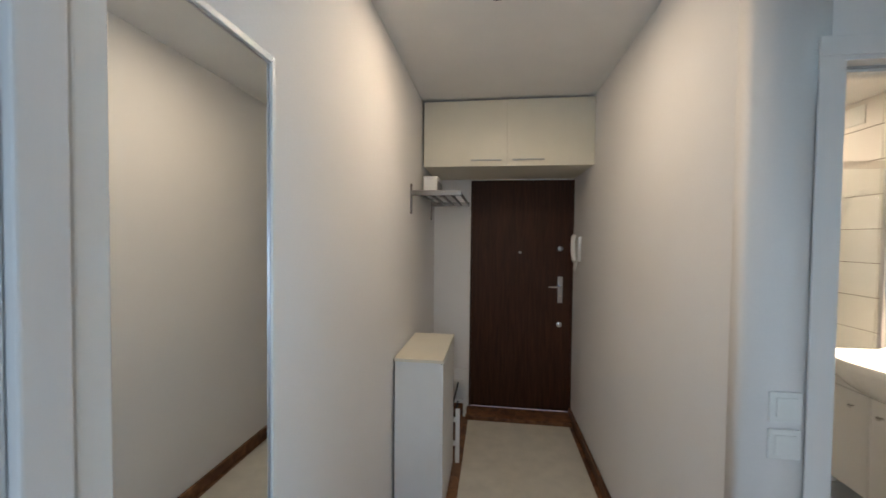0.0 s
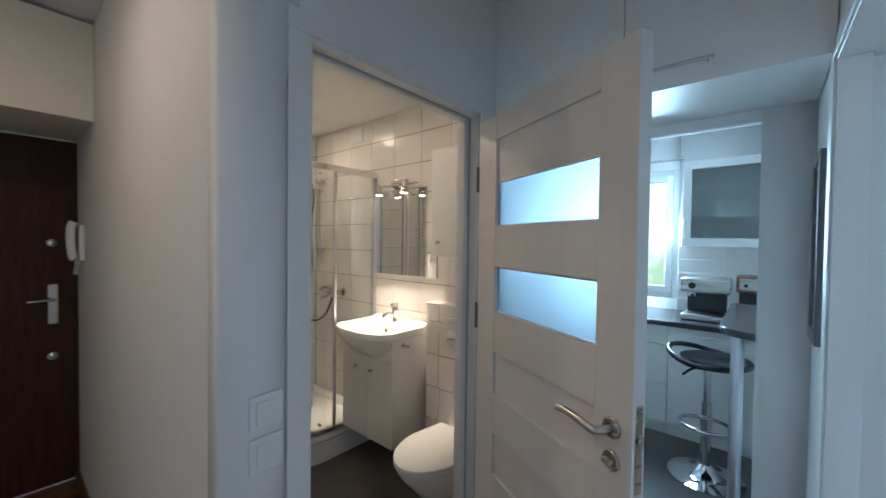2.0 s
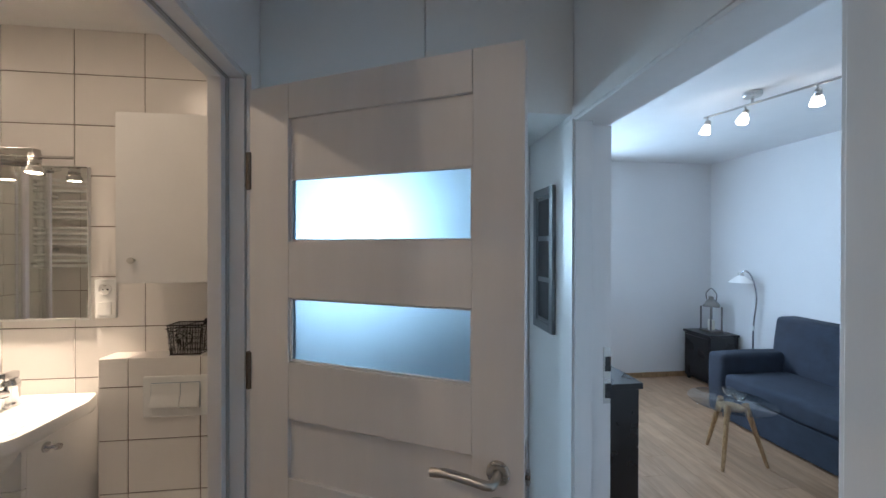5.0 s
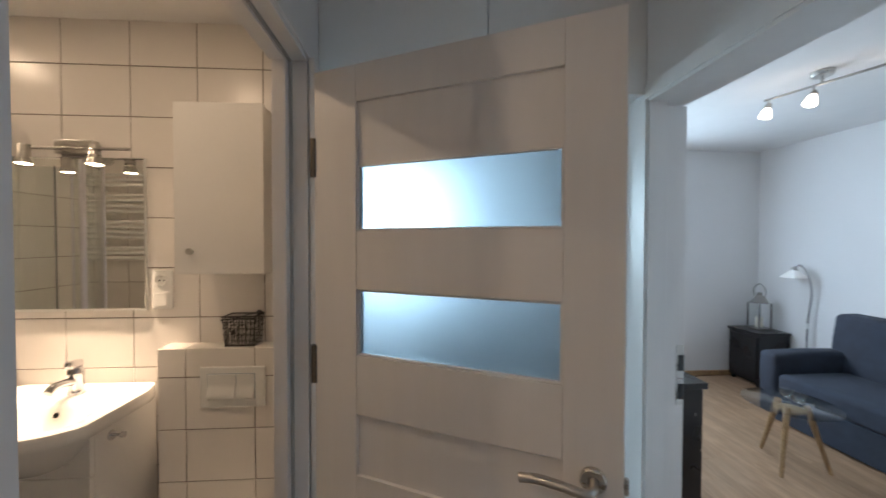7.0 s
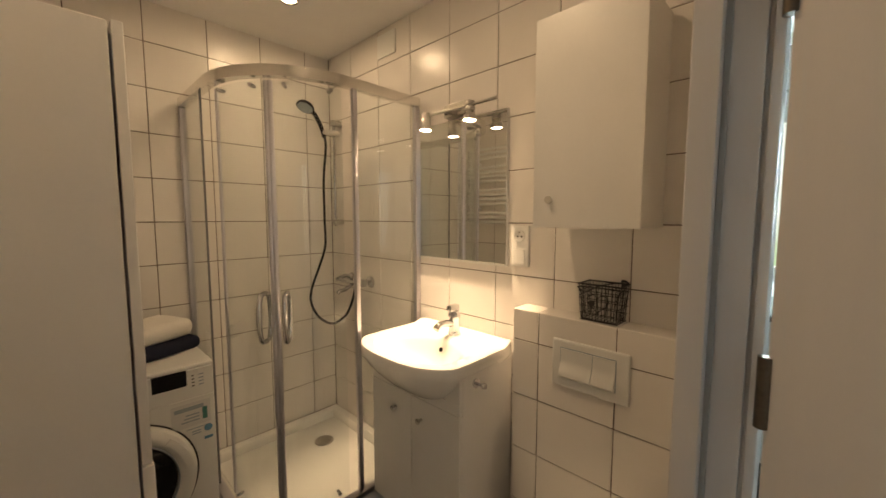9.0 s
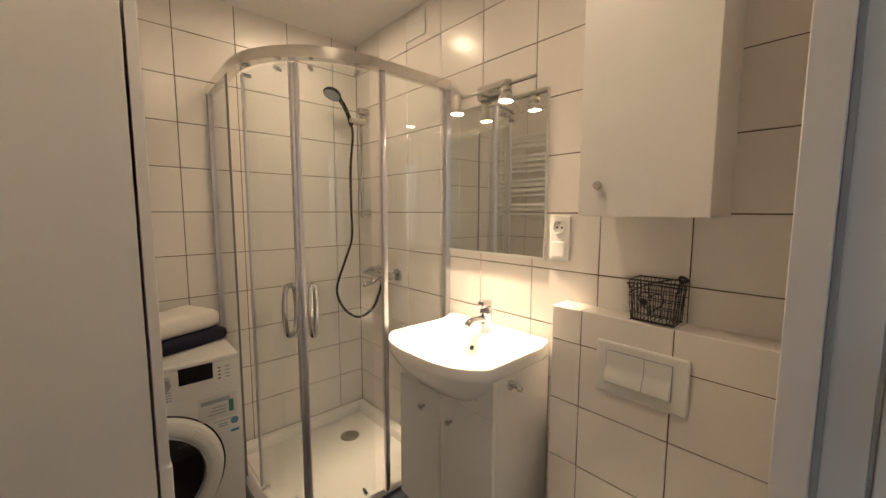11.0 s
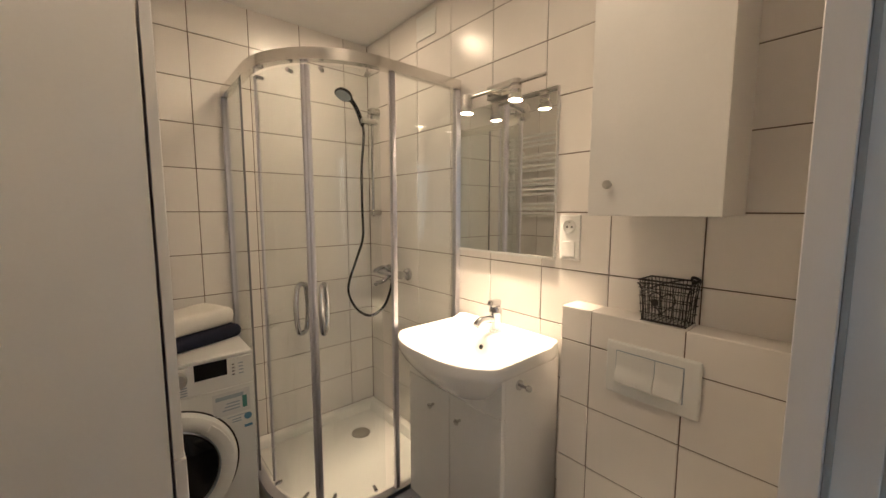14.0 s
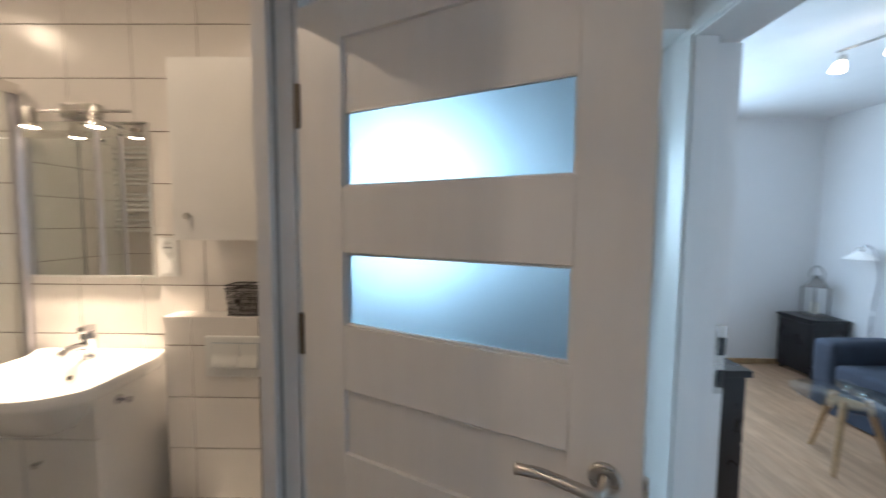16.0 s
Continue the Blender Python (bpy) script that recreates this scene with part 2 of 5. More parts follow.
def tube(bm, pts, r, seg=10, smooth=6, closed=False):
    """A round tube along a smooth line through the points."""
    P = [Vector(p) for p in pts]
    line = []
    n = len(P)
    for i in range(n if closed else n - 1):
        p0, p1, p2, p3 = (P[(i + k) % n] if closed else P[min(max(i + k, 0), n - 1)] for k in (-1, 0, 1, 2))
        for s in range(smooth):
            t = s / smooth
            line.append(0.5 * (2 * p1 + (p2 - p0) * t + (2 * p0 - 5 * p1 + 4 * p2 - p3) * t * t + (3 * p1 - p0 - 3 * p2 + p3) * t ** 3))
    if not closed:
        line.append(P[-1])
    rings, up = [], Vector((0.13, 0.21, 0.97))
    for i, p in enumerate(line):
        d = (line[(i + 1) % len(line)] - line[i - 1]) if closed else line[min(i + 1, len(line) - 1)] - line[max(i - 1, 0)]
        d.normalize()
        u = (up - d * up.dot(d))
        if u.length < 1e-3:
            u = Vector((1, 0, 0)) - d * d.x
        u.normalize()
        up = u
        w = d.cross(u)
        rings.append([bm.verts.new(p + r * (math.cos(2 * math.pi * k / seg) * u + math.sin(2 * math.pi * k / seg) * w)) for k in range(seg)])
    pairs = list(zip(rings, rings[1:])) + ([(rings[-1], rings[0])] if closed else [])
    for p, q in pairs:
        for k in range(seg):
            bm.faces.new((p[k], p[(k + 1) % seg], q[(k + 1) % seg], q[k]))
    if not closed:
        bm.faces.new(rings[0][::-1])
        bm.faces.new(rings[-1])
    return bm


def prism(bm, outline, z0, z1, bevel=0.0):
    """An upright prism on a plan outline."""
    lo = [bm.verts.new((x, y, z0)) for x, y in outline]
    f = bm.faces.new(lo)
    r = bmesh.ops.extrude_face_region(bm, geom=[f])
    vs = [g for g in r["geom"] if isinstance(g, bmesh.types.BMVert)]
    for v in vs:
        v.co.z = z1
    if bevel:
        es = [e for e in {e for v in vs for e in v.link_edges} if e.verts[0] in vs and e.verts[1] in vs]
        bmesh.ops.bevel(bm, geom=es, offset=bevel, segments=2, affect="EDGES", profile=0.5)
    return bm


def mesh_of(name, bm, material, smooth=40):
    bmesh.ops.recalc_face_normals(bm, faces=bm.faces)
    me = bpy.data.meshes.new(name)
    for f in bm.faces:
        near = [g for e in f.edges for g in e.link_faces if g != f]
        f.smooth = not near or f.calc_area() < 5 * max(g.calc_area() for g in near)
    for e in bm.edges:
        e.smooth = len(e.link_faces) == 2 and e.calc_face_angle(0) < radians(smooth)
    bm.to_mesh(me)
    bm.free()
    me.materials.append(material)
    return me


def part(name, bm, material, parent, label=""):
    ob = new(name, mesh_of(name, bm, material))
    if parent is not None:
        ob.parent = parent
        ob.matrix_parent_inverse = parent.matrix_basis.inverted() if parent.parent is None else (parent.parent.matrix_basis @ parent.matrix_parent_inverse @ parent.matrix_basis).inverted()
    if label:
        ob["label"] = label
    return ob


def thing(name, at, label, category, group="", kind=""):
    ob = new(name)
    ob.empty_display_size = 0.05
    ob.matrix_basis = Matrix.Translation(at)
    return tagged(ob, label, category, group, kind)


def solid(name, bm, material, label, category, kind="", group=""):
    return tagged(part(name, bm, material, None), label, category, group, kind)


def structure(name, bm, material, label, category):
    return solid(name, bm, material, label, category, "structure")


# ---- large structure ----
# plan: hall x 0.045..1.31, y 1.0..5.64; bathroom x 1.39..2.875, y 3.39..5.5; kitchen x 2.96..5.10; living room y -1.13..2.09
HL, HR, HEND = 0.045, 1.31, 5.64
BX0, BX1, BY0, BY1 = 1.39, 2.875, 3.39, 5.50
BF = 3.31
SW0, SW1 = 2.09, 2.23
T = 0.004  # tile thickness

structure("floor", bx((-0.3, -1.4, -0.1), (5.7, 6.2, -0.012)), DARKFLOOR, "bare screed slab under all floors", "floor")
structure("floor_hall", bx((-0.1, 0.8, -0.011), (2.96, 5.9, 0.0)), BROWN, "brown stained wooden hall floor", "floor")
ceiling = bmesh.new()
box(ceiling, (-0.2, 0.8, CEIL), (1.39, 5.9, CEIL + 0.1))
box(ceiling, (1.39, 2.2, CEIL), (2.96, 3.35, CEIL + 0.1))
structure("ceiling_hall", ceiling, CEILM, "matt white painted hall ceiling", "ceiling")
structure("ceiling_bathroom", bx((1.388, 3.387, BCEIL - 0.0025), (BX1 + T - 0.0005, BY1 + T - 0.0005, CEIL + 0.09)), CEILM, "white suspended bathroom ceiling", "ceiling")
structure("ceiling_living", bx((1.2, -1.4, CEIL), (5.7, 2.2, CEIL + 0.12)), CEILM, "matt white living room ceiling", "ceiling")
structure("ceiling_kitchen", bx((2.96, 2.2, CEIL), (5.4, 4.6, CEIL + 0.11)), CEILM, "matt white kitchen ceiling", "ceiling")

structure("wall_hall_west", bx((HL - 0.12, 0.9, 0), (HL, HEND + 0.2, CEIL)), WALL, "white textured hall wall", "wall")
w = bmesh.new()
box(w, (HL, HEND, 0), (0.37, HEND + 0.14, CEIL))
box(w, (1.33, HEND, 0), (1.39, HEND + 0.14, CEIL))
box(w, (0.37, HEND, 2.15), (1.33, HEND + 0.14, CEIL))
structure("wall_entrance", w, WALL, "white painted wall round the entrance door", "wall")
structure("wall_hall_east", bx((HR, BY0 - T, 0), (BX0 - T, HEND, CEIL)), WALL, "white textured partition wall beside the bathroom", "wall")
w = bmesh.new()
box(w, (HR, BF, 0), (1.50, BY0 - T, CEIL))
box(w, (1.50, BF, 2.13), (2.35, BY0 - T, CEIL))
box(w, (2.35, BF, 0), (2.96, BY0 - T, CEIL))
structure("wall_bathroom_front", w, WALL, "white painted partition with the bathroom doorway", "wall")
structure("wall_bathroom_east", bx((BX1 + T, BY0 - T, 0), (2.96, 5.64, CEIL)), GROUT, "bathroom wall faced with glazed tiles", "wall")
structure("wall_bathroom_back", bx((BX0, BY1 + T, 0), (BX1 + T, 5.64, BCEIL)), GROUT, "bathroom back wall faced with glazed tiles", "wall")
structure("wall_bathroom_west", bx((BX0 - T + 0.002, BY0, 0), (BX0, BY1 + T, BCEIL)), GROUT, "bathroom side wall faced with glazed tiles", "wall")
structure("floor_bathroom", bx((BX0, 3.33, 0.0), (BX1 + T, BY1 + T, 0.012)), DARKFLOOR, "grey tiled bathroom floor", "floor")
w = bmesh.new()
box(w, (1.30, SW0, 0), (1.56, SW1, CEIL))
box(w, (2.53, SW0, 0), (2.96, SW1, CEIL))
box(w, (1.56, SW0, 2.09), (2.53, SW1, CEIL))
structure("wall_living_north", w, WALL, "white wall with the living room doorway", "wall")
structure("wall_living_west", bx((1.30, -1.04, 0), (1.42, SW0, CEIL)), WALL, "white living room wall", "wall")
# unseen end wall; its opening is made up to hold the fill lamp
w = bmesh.new()
box(w, (HL, 0.85, 0), (0.18, 0.97, CEIL))
box(w, (1.16, 0.85, 0), (1.30, 0.97, CEIL))
box(w, (0.18, 0.85, 0), (1.16, 0.97, 0.95))
box(w, (0.18, 0.85, 2.25), (1.16, 0.97, CEIL))
structure("wall_hall_south", w, WALL, "unseen plain white wall closing the hall, with an opening added for fill light", "wall")
structure("wall_living_south", bx((1.30, -1.25, 0), (5.56, -1.04, CEIL)), WALL, "white living room wall behind the sofa", "wall")
w = bmesh.new()
WY0, WY1, WZ0, WZ1 = 0.465, 1.86, 0.93, 2.415
box(w, (5.42, -1.04, 0), (5.58, WY0, CEIL))
box(w, (5.42, WY1, 0), (5.58, SW0 + 0.14, CEIL))
box(w, (5.42, WY0, 0), (5.58, WY1, WZ0))
box(w, (5.42, WY0, WZ1), (5.58, WY1, CEIL))
structure("wall_living_east", w, WALL, "white living room wall with the window", "wall")
structure("wall_living_kitchen", bx((2.96, SW0, 0), (5.42, SW1, CEIL)), WALL, "white wall between living room and kitchen", "wall")
w = bmesh.new()
box(w, (2.90, SW1, 0), (2.96, 2.385, CEIL))
box(w, (2.90, 2.385, 2.035), (2.96, BF, CEIL))
structure("wall_passage_end", w, WALL, "white wall end with the kitchen opening", "wall")
w = bmesh.new()
KY0, KY1, KZ0, KZ1 = 2.97, 3.72, 1.03, 2.26
box(w, (5.10, SW1, 0), (5.26, KY0, CEIL))
box(w, (5.10, KY1, 0), (5.26, 4.6, CEIL))
box(w, (5.10, KY0, 0), (5.26, KY1, KZ0))
box(w, (5.10, KY0, KZ1), (5.26, KY1, CEIL))
structure("wall_kitchen_east", w, WALL, "white kitchen wall with the window", "wall")
structure("wall_kitchen_north", bx((2.96, 4.5, 0), (5.10, 4.62, CEIL)), WALL, "plain white kitchen wall", "wall")
structure("floor_kitchen", bx((2.96, SW1, -0.004), (5.10, 4.5, 0.004)), DARKFLOOR, "dark grey kitchen floor tiles", "floor")


def skirting(name, lo, hi, material=BROWN, label="brown stained wooden skirting board"):
    return structure(name, bx(lo, hi, 0.006, 2), material, label, "baseboard")


skirting("baseboard_east", (HR - 0.022, BF + 0.0, 0), (HR - 0.001, HEND - 0.001, 0.075))
skirting("baseboard_west", (HL + 0.001, 2.62, 0), (HL + 0.022, HEND - 0.001, 0.075))
skirting("baseboard_entrance", (HL + 0.024, HEND - 0.022, 0), (0.36, HEND - 0.001, 0.075))
skirting("baseboard_living_east", (5.396, -1.03, 0.012), (5.419, 1.22, 0.07), OAK, "oak living room skirting board")
skirting("baseboard_living_south", (1.43, -1.039, 0.012), (5.395, -1.016, 0.07), OAK, "oak living room skirting board")


def door_frame(name, x0, x1, y0, y1, parts, material, label):
    """A lined doorway in a wall along x: two linings, a head, and casings on both faces."""
    fr = thing(name, ((x0 + x1) / 2, (y0 + y1) / 2, 0), label, "door frame", kind="structure")
    for nm, lo, hi in parts:
        part(nm, bx(lo, hi, 0.0012, 1), material, fr)
    return fr


# bathroom door frame
BJ0, BJ1, BJT = 1.536, 2.276, 2.085
bf = door_frame("door_frame_bathroom", BJ0, BJ1, BF, BY0, [
    ("lining", (1.502, BF - 0.004, 0.0), (BJ0, BY0 + 0.006, BJT)),
    ("lining", (BJ1, BF + 0.044, 0.0), (2.348, BY0 + 0.001, BJT)),
    ("lining", (2.310, BF - 0.004, 0.0), (2.348, BF + 0.0435, BJT)),
    ("head", (1.502, BF - 0.004, BJT), (2.348, BY0 + 0.006, 2.128)),
    ("casing", (1.465, BF - 0.010, 0.0), (BJ0 - 0.012, BF - 0.0042, BJT + 0.012)),
    ("casing", (2.322, BF - 0.010, 0.0), (2.385, BF - 0.0042, BJT + 0.012)),
    ("casing_head", (1.465, BF - 0.010, BJT + 0.0125), (2.385, BF - 0.0042, 2.15)),
    ("casing", (1.465, BY0 + 0.0062, 0.0), (BJ0 - 0.012, BY0 + 0.018, BJT + 0.012)),
    ("casing_head", (1.465, BY0 + 0.0062, BJT + 0.0125), (2.348, BY0 + 0.018, 2.15)),
    ("hinge_strip", (2.312, BF - 0.024, 0.0), (2.348, BF - 0.0102, BJT + 0.012)),
    ("stop", (BJ0, BF + 0.044, 0.0), (BJ0 + 0.014, BY0 + 0.006, BJT)),
    ("stop", (BJ0 + 0.0145, BF + 0.044, BJT - 0.014), (BJ1 - 0.0005, BY0 + 0.006, BJT)),
], DOORW, "white foil-covered bathroom door frame")
for lo, hi in (((BJ0 + 0.0145, BF + 0.036, BJT - 0.007), (2.3015, BF + 0.0437, BJT - 0.0004)), ((2.302, BF + 0.036, 0.0), (2.3096, BF + 0.0437, BJT - 0.0004)), ((BJ0 + 0.0004, BF + 0.036, 0.0), (BJ0 + 0.007, BF + 0.0437, BJT - 0.0004))):
    part("seal", bx(lo, hi, 0.001, 1), SEAL, bf, "grey rubber door seal")

# living room door frame, rebated on the room side
LJ0, LJ1, LJT, LRX = 1.62, 2.426, 2.048, 2.468
lf = door_frame("door_frame_living", LJ0, LJ1, SW0, SW1, [
    ("lining", (1.562, SW0 - 0.006, 0.0), (LJ0, SW1 + 0.004, LJT)),
    ("lining", (LRX, SW0 - 0.018, 0.0), (2.528, SW0 + 0.078, LJT)),
    ("lining", (LJ1, SW0 + 0.0785, 0.0), (2.528, SW1 + 0.004, LJT)),
    ("head", (1.562, SW0 - 0.006, LJT), (2.528, SW1 + 0.004, 2.088)),
    ("casing", (1.55, SW1 + 0.0042, 0.0), (LJ0 - 0.01, SW1 + 0.010, LJT + 0.01)),
    ("casing", (LJ1 + 0.012, SW1 + 0.0042, 0.0), (2.508, SW1 + 0.010, LJT + 0.01)),
    ("casing_head", (1.55, SW1 + 0.0042, LJT + 0.0105), (2.508, SW1 + 0.010, 2.105)),
], DOORW, "white foil-covered living room door frame")
strike = part("strike_plate", bx((LRX - 0.003, SW0 - 0.016, 1.015), (LRX - 0.0002, SW0 + 0.012, 1.225), 0.001), STEEL, lf, "steel strike plate with dark slots")
part("latch_slot", bx((LRX - 0.006, SW0 - 0.0155, 1.135), (LRX - 0.0031, SW0 + 0.006, 1.19), 0.001), BLACK, strike)
part("bolt_slot", bx((LRX - 0.006, SW0 - 0.0155, 1.035), (LRX - 0.0031, SW0 + 0.006, 1.09), 0.001), BLACK, strike)


# windows
def window(name, x, y0, y1, z0, z1, label, sashes=2):
    win = thing(name, (x, (y0 + y1) / 2, z0), label, "window", kind="structure")
    f = 0.055
    fr = bmesh.new()
    box(fr, (x, y0, z0), (x + 0.06, y0 + f, z1), 0.004)
    box(fr, (x, y1 - f, z0), (x + 0.06, y1, z1), 0.004)
    box(fr, (x, y0 + f, z0), (x + 0.06, y1 - f, z0 + f), 0.004)
    box(fr, (x, y0 + f, z1 - f), (x + 0.06, y1 - f, z1), 0.004)
    part("window_frame", fr, PLAST, win)
    mid = (y0 + y1) / 2
    for a, b in ((y0 + f, mid), (mid, y1 - f)) if sashes == 2 else ((y0 + f, y1 - f),):
        s = bmesh.new()
        g = 0.06
        box(s, (x - 0.018, a + 0.002, z0 + f + 0.002), (x + 0.045, a + g, z1 - f - 0.002), 0.006)
        box(s, (x - 0.018, b - g, z0 + f + 0.002), (x + 0.045, b - 0.002, z1 - f - 0.002), 0.006)
        box(s, (x - 0.018, a + g, z0 + f + 0.002), (x + 0.045, b - g, z0 + f + g), 0.006)
        box(s, (x - 0.018, a + g, z1 - f - g), (x + 0.045, b - g, z1 - f - 0.002), 0.006)
        sash = part("sash", s, PLAST, win)
        p = part("pane", bx((x + 0.012, a + g - 0.004, z0 + f + g - 0.004), (x + 0.018, b - g + 0.004, z1 - f - g + 0.004)), CLEAR, sash)
        p.visible_shadow = False
        hy = a + g / 2
        h = bmesh.new()
        box(h, (x - 0.026, hy - 0.014, z0 + 0.60), (x - 0.018, hy + 0.014, z0 + 0.67), 0.003)
        box(h, (x - 0.05, hy - 0.009, z0 + 0.525), (x - 0.036, hy + 0.009, z0 + 0.65), 0.005)
        cyl(h, (x - 0.02, hy, z0 + 0.635), (x - 0.04, hy, z0 + 0.635), 0.009, seg=10)
        part("window_handle", h, PLAST, sash)
    return win


window("window_1", 5.46, WY0, WY1, WZ0, WZ1, "white plastic double sash window in the living room")
structure("window_sill_1", bx((5.33, WY0 - 0.09, WZ0 - 0.032), (5.459, WY1 + 0.14, WZ0 - 0.001), 0.008), PLAST, "white living room window sill", "window sill")
window("window_2", 5.15, KY0, KY1, KZ0, KZ1, "white plastic single-sash kitchen window", 1)

# what lies outside: bright haze and tree crowns, far off
back = bpy.data.materials.new("outside")
back.use_nodes = True
bt = back.node_tree
bt.nodes.remove(bt.nodes["Principled BSDF"])
em, co, n1, r1 = bt.nodes.new("ShaderNodeEmission"), bt.nodes.new("ShaderNodeTexCoord"), bt.nodes.new("ShaderNodeTexNoise"), bt.nodes.new("ShaderNodeValToRGB")
n1.inputs["Scale"].default_value, n1.inputs["Detail"].default_value = 0.9, 9
r1.color_ramp.elements[0].position, r1.color_ramp.elements[1].position = 0.34, 0.52
r1.color_ramp.elements[0].color, r1.color_ramp.elements[1].color = (0.36, 0.52, 0.34, 1), (0.78, 0.92, 0.94, 1)
bt.links.new(co.outputs["Object"], n1.inputs["Vector"])
sz, up, ad = (bt.nodes.new("ShaderNode" + q) for q in ("SeparateXYZ", "Math", "Math"))
up.operation, ad.operation = "MULTIPLY_ADD", "ADD"
up.inputs[1].default_value, up.inputs[2].default_value = 0.10, -0.16  # crowns low, open sky above
bt.links.new(co.outputs["Object"], sz.inputs[0])
bt.links.new(sz.outputs[2], up.inputs[0])
bt.links.new(n1.outputs[0], ad.inputs[0])
bt.links.new(up.outputs[0], ad.inputs[1])
bt.links.new(ad.outputs[0], r1.inputs[0])
bt.links.new(r1.outputs[0], em.inputs[0])
em.inputs[1].default_value = 1.9
bt.links.new(em.outputs[0], bt.nodes["Material Output"].inputs[0])
structure("backdrop", bx((14.0, -14, -6), (14.1, 18, 9)), back, "bright hazy daylight with green tree crowns", "backdrop")

# ---- bathroom ----


def downlight(x, y, z, lit=True):
    d = thing("downlight", (x, y, z), "small round recessed ceiling spot, lit" if lit else "small round recessed ceiling spot, switched off", "ceiling light", group="recessed spots")
    part("trim_ring", lathe(bmesh.new(), [(0.032, -0.002), (0.034, -0.006), (0.040, -0.006), (0.044, -0.001), (0.044, 0.0)], (x, y, z)), CHROME, d, "chrome trim ring")
    part("bulb", lathe(bmesh.new(), [(0.0, -0.001), (0.031, -0.001), (0.031, -0.0002)], (x, y, z)), BULB if lit else GREYP, d, "glowing bulb face" if lit else "")
    return d


downlight(BLX, BLY, BCEIL - 0.0025)
downlight(2.05, 4.05, BCEIL - 0.0025)
downlight(HLX, HLY, CEIL)
downlight(4.57, 2.38, CEIL, False)


# washbasin on its cabinet
def basin_outline(n=72):
    cx, cyy = 2.62, 4.345
    pts = []
    for k in range(n):
        a = 2 * math.pi * k / n
        d = Vector((math.cos(a), math.sin(a)))
        r = 0.0
        while r < 0.6:
            r += 0.002
            x, y = cx + d.x * r, cyy + d.y * r
            w = abs(y - cyy)
            front = 2.413 + 0.096 * (w / 0.268) ** 3.2
            if x > 2.869 or x < front or w > 0.268:
                break
        pts.append((d.x * r, d.y * r))
    return (cx, cyy), pts


(bcx, bcy), bout = basin_outline()
bm = bmesh.new()
rings = []


def basin_ring(scale, z, shift=0.0):
    ring = []
    for p in bout:
        x = min(bcx + p[0] * scale + shift, 2.869)
        lift = 0.014 * min(1.0, max(0.0, (x - 2.815) / 0.02)) if z > 0.975 else 0.0  # raised ledge along the wall
        ring.append(bm.verts.new((x, bcy + p[1] * scale, z + lift)))
    rings.append(ring)


def bowl_ring(s, z, dx=0.0):
    n = len(bout)
    rings.append([bm.verts.new((2.585 + dx + 0.150 * s * math.cos(2 * math.pi * k / n), bcy + 0.195 * s * math.sin(2 * math.pi * k / n), z)) for k in range(n)])


for sc, z, sh in ((0.50, 0.795, 0.03), (0.66, 0.825, 0.02), (0.80, 0.865, 0.01), (0.91, 0.905, 0.0), (0.975, 0.932, 0), (0.995, 0.942, 0), (1.0, 0.952, 0), (1.0, 0.972, 0), (0.992, 0.979, 0), (0.975, 0.980, 0), (0.93, 0.9785, 0), (0.80, 0.977, 0)):
    basin_ring(sc, z, sh)
for s, z, dx in ((1.10, 0.974, 0), (1.02, 0.968, 0), (0.95, 0.950, 0), (0.85, 0.915, 0.005), (0.62, 0.875, 0.015), (0.3, 0.858, 0.02), (0.12, 0.855, 0.02)):
    bowl_ring(s, z, dx)
for p, q in zip(rings, rings[1:]):
    for k in range(len(p)):
        bm.faces.new((p[k], p[(k + 1) % len(p)], q[(k + 1) % len(q)], q[k]))
bm.faces.new(rings[0])
bm.faces.new(rings[-1])
basin = thing("washbasin", (2.62, bcy, 0.93), "white ceramic washbasin with a bowed front", "washbasin")
part("bowl", bm, CERAM, basin)
part("overflow_hole", lathe(bmesh.new(), [(0, 0.001), (0.009, 0.001), (0.010, -0.002)], (2.714, bcy, 0.930), Matrix.Rotation(radians(-68), 4, "Y")), BLACK, basin)
part("drain", lathe(bmesh.new(), [(0, 0.003), (0.020, 0.003), (0.024, 0.0)], (2.605, bcy, 0.857)), CHROME, basin)
tap = thing("basin_tap", (2.80, bcy, 0.98), "chrome single-lever mixer tap on the washbasin", "tap")
part("body", lathe(bmesh.new(), [(0.0, -0.001), (0.027, -0.001), (0.027, 0.008), (0.026, 0.012), (0.024, 0.065), (0.027, 0.07), (0.027, 0.092), (0.020, 0.104), (0, 0.106)], (2.80, bcy, 0.98)), CHROME, tap)
part("spout", tube(bmesh.new(), [(2.805, bcy, 1.022), (2.76, bcy, 1.036), (2.71, bcy, 1.038), (2.685, bcy, 1.022)], 0.0155, 14), CHROME, tap)
part("lever", box(bmesh.new(), (2.762, bcy - 0.015, 1.082), (2.822, bcy + 0.015, 1.112), 0.008), CHROME, tap)

van = thing("vanity_cabinet", (2.70, bcy, 0.26), "white lacquered wall-hung vanity cabinet with two doors under the washbasin", "cabinet")
VX, VY0, VY1 = 2.545, 4.088, 4.602
body = bmesh.new()
box(body, (VX + 0.019, VY0, 0.25), (2.868, VY0 + 0.018, 0.938), 0.0015)
box(body, (VX + 0.019, VY1 - 0.018, 0.25), (2.868, VY1, 0.938), 0.0015)
box(body, (VX + 0.019, VY0 + 0.018, 0.25), (2.868, VY1 - 0.018, 0.268))
box(body, (2.855, VY0 + 0.018, 0.268), (2.868, VY1 - 0.018, 0.938))
part("body", body, LACQ, van)
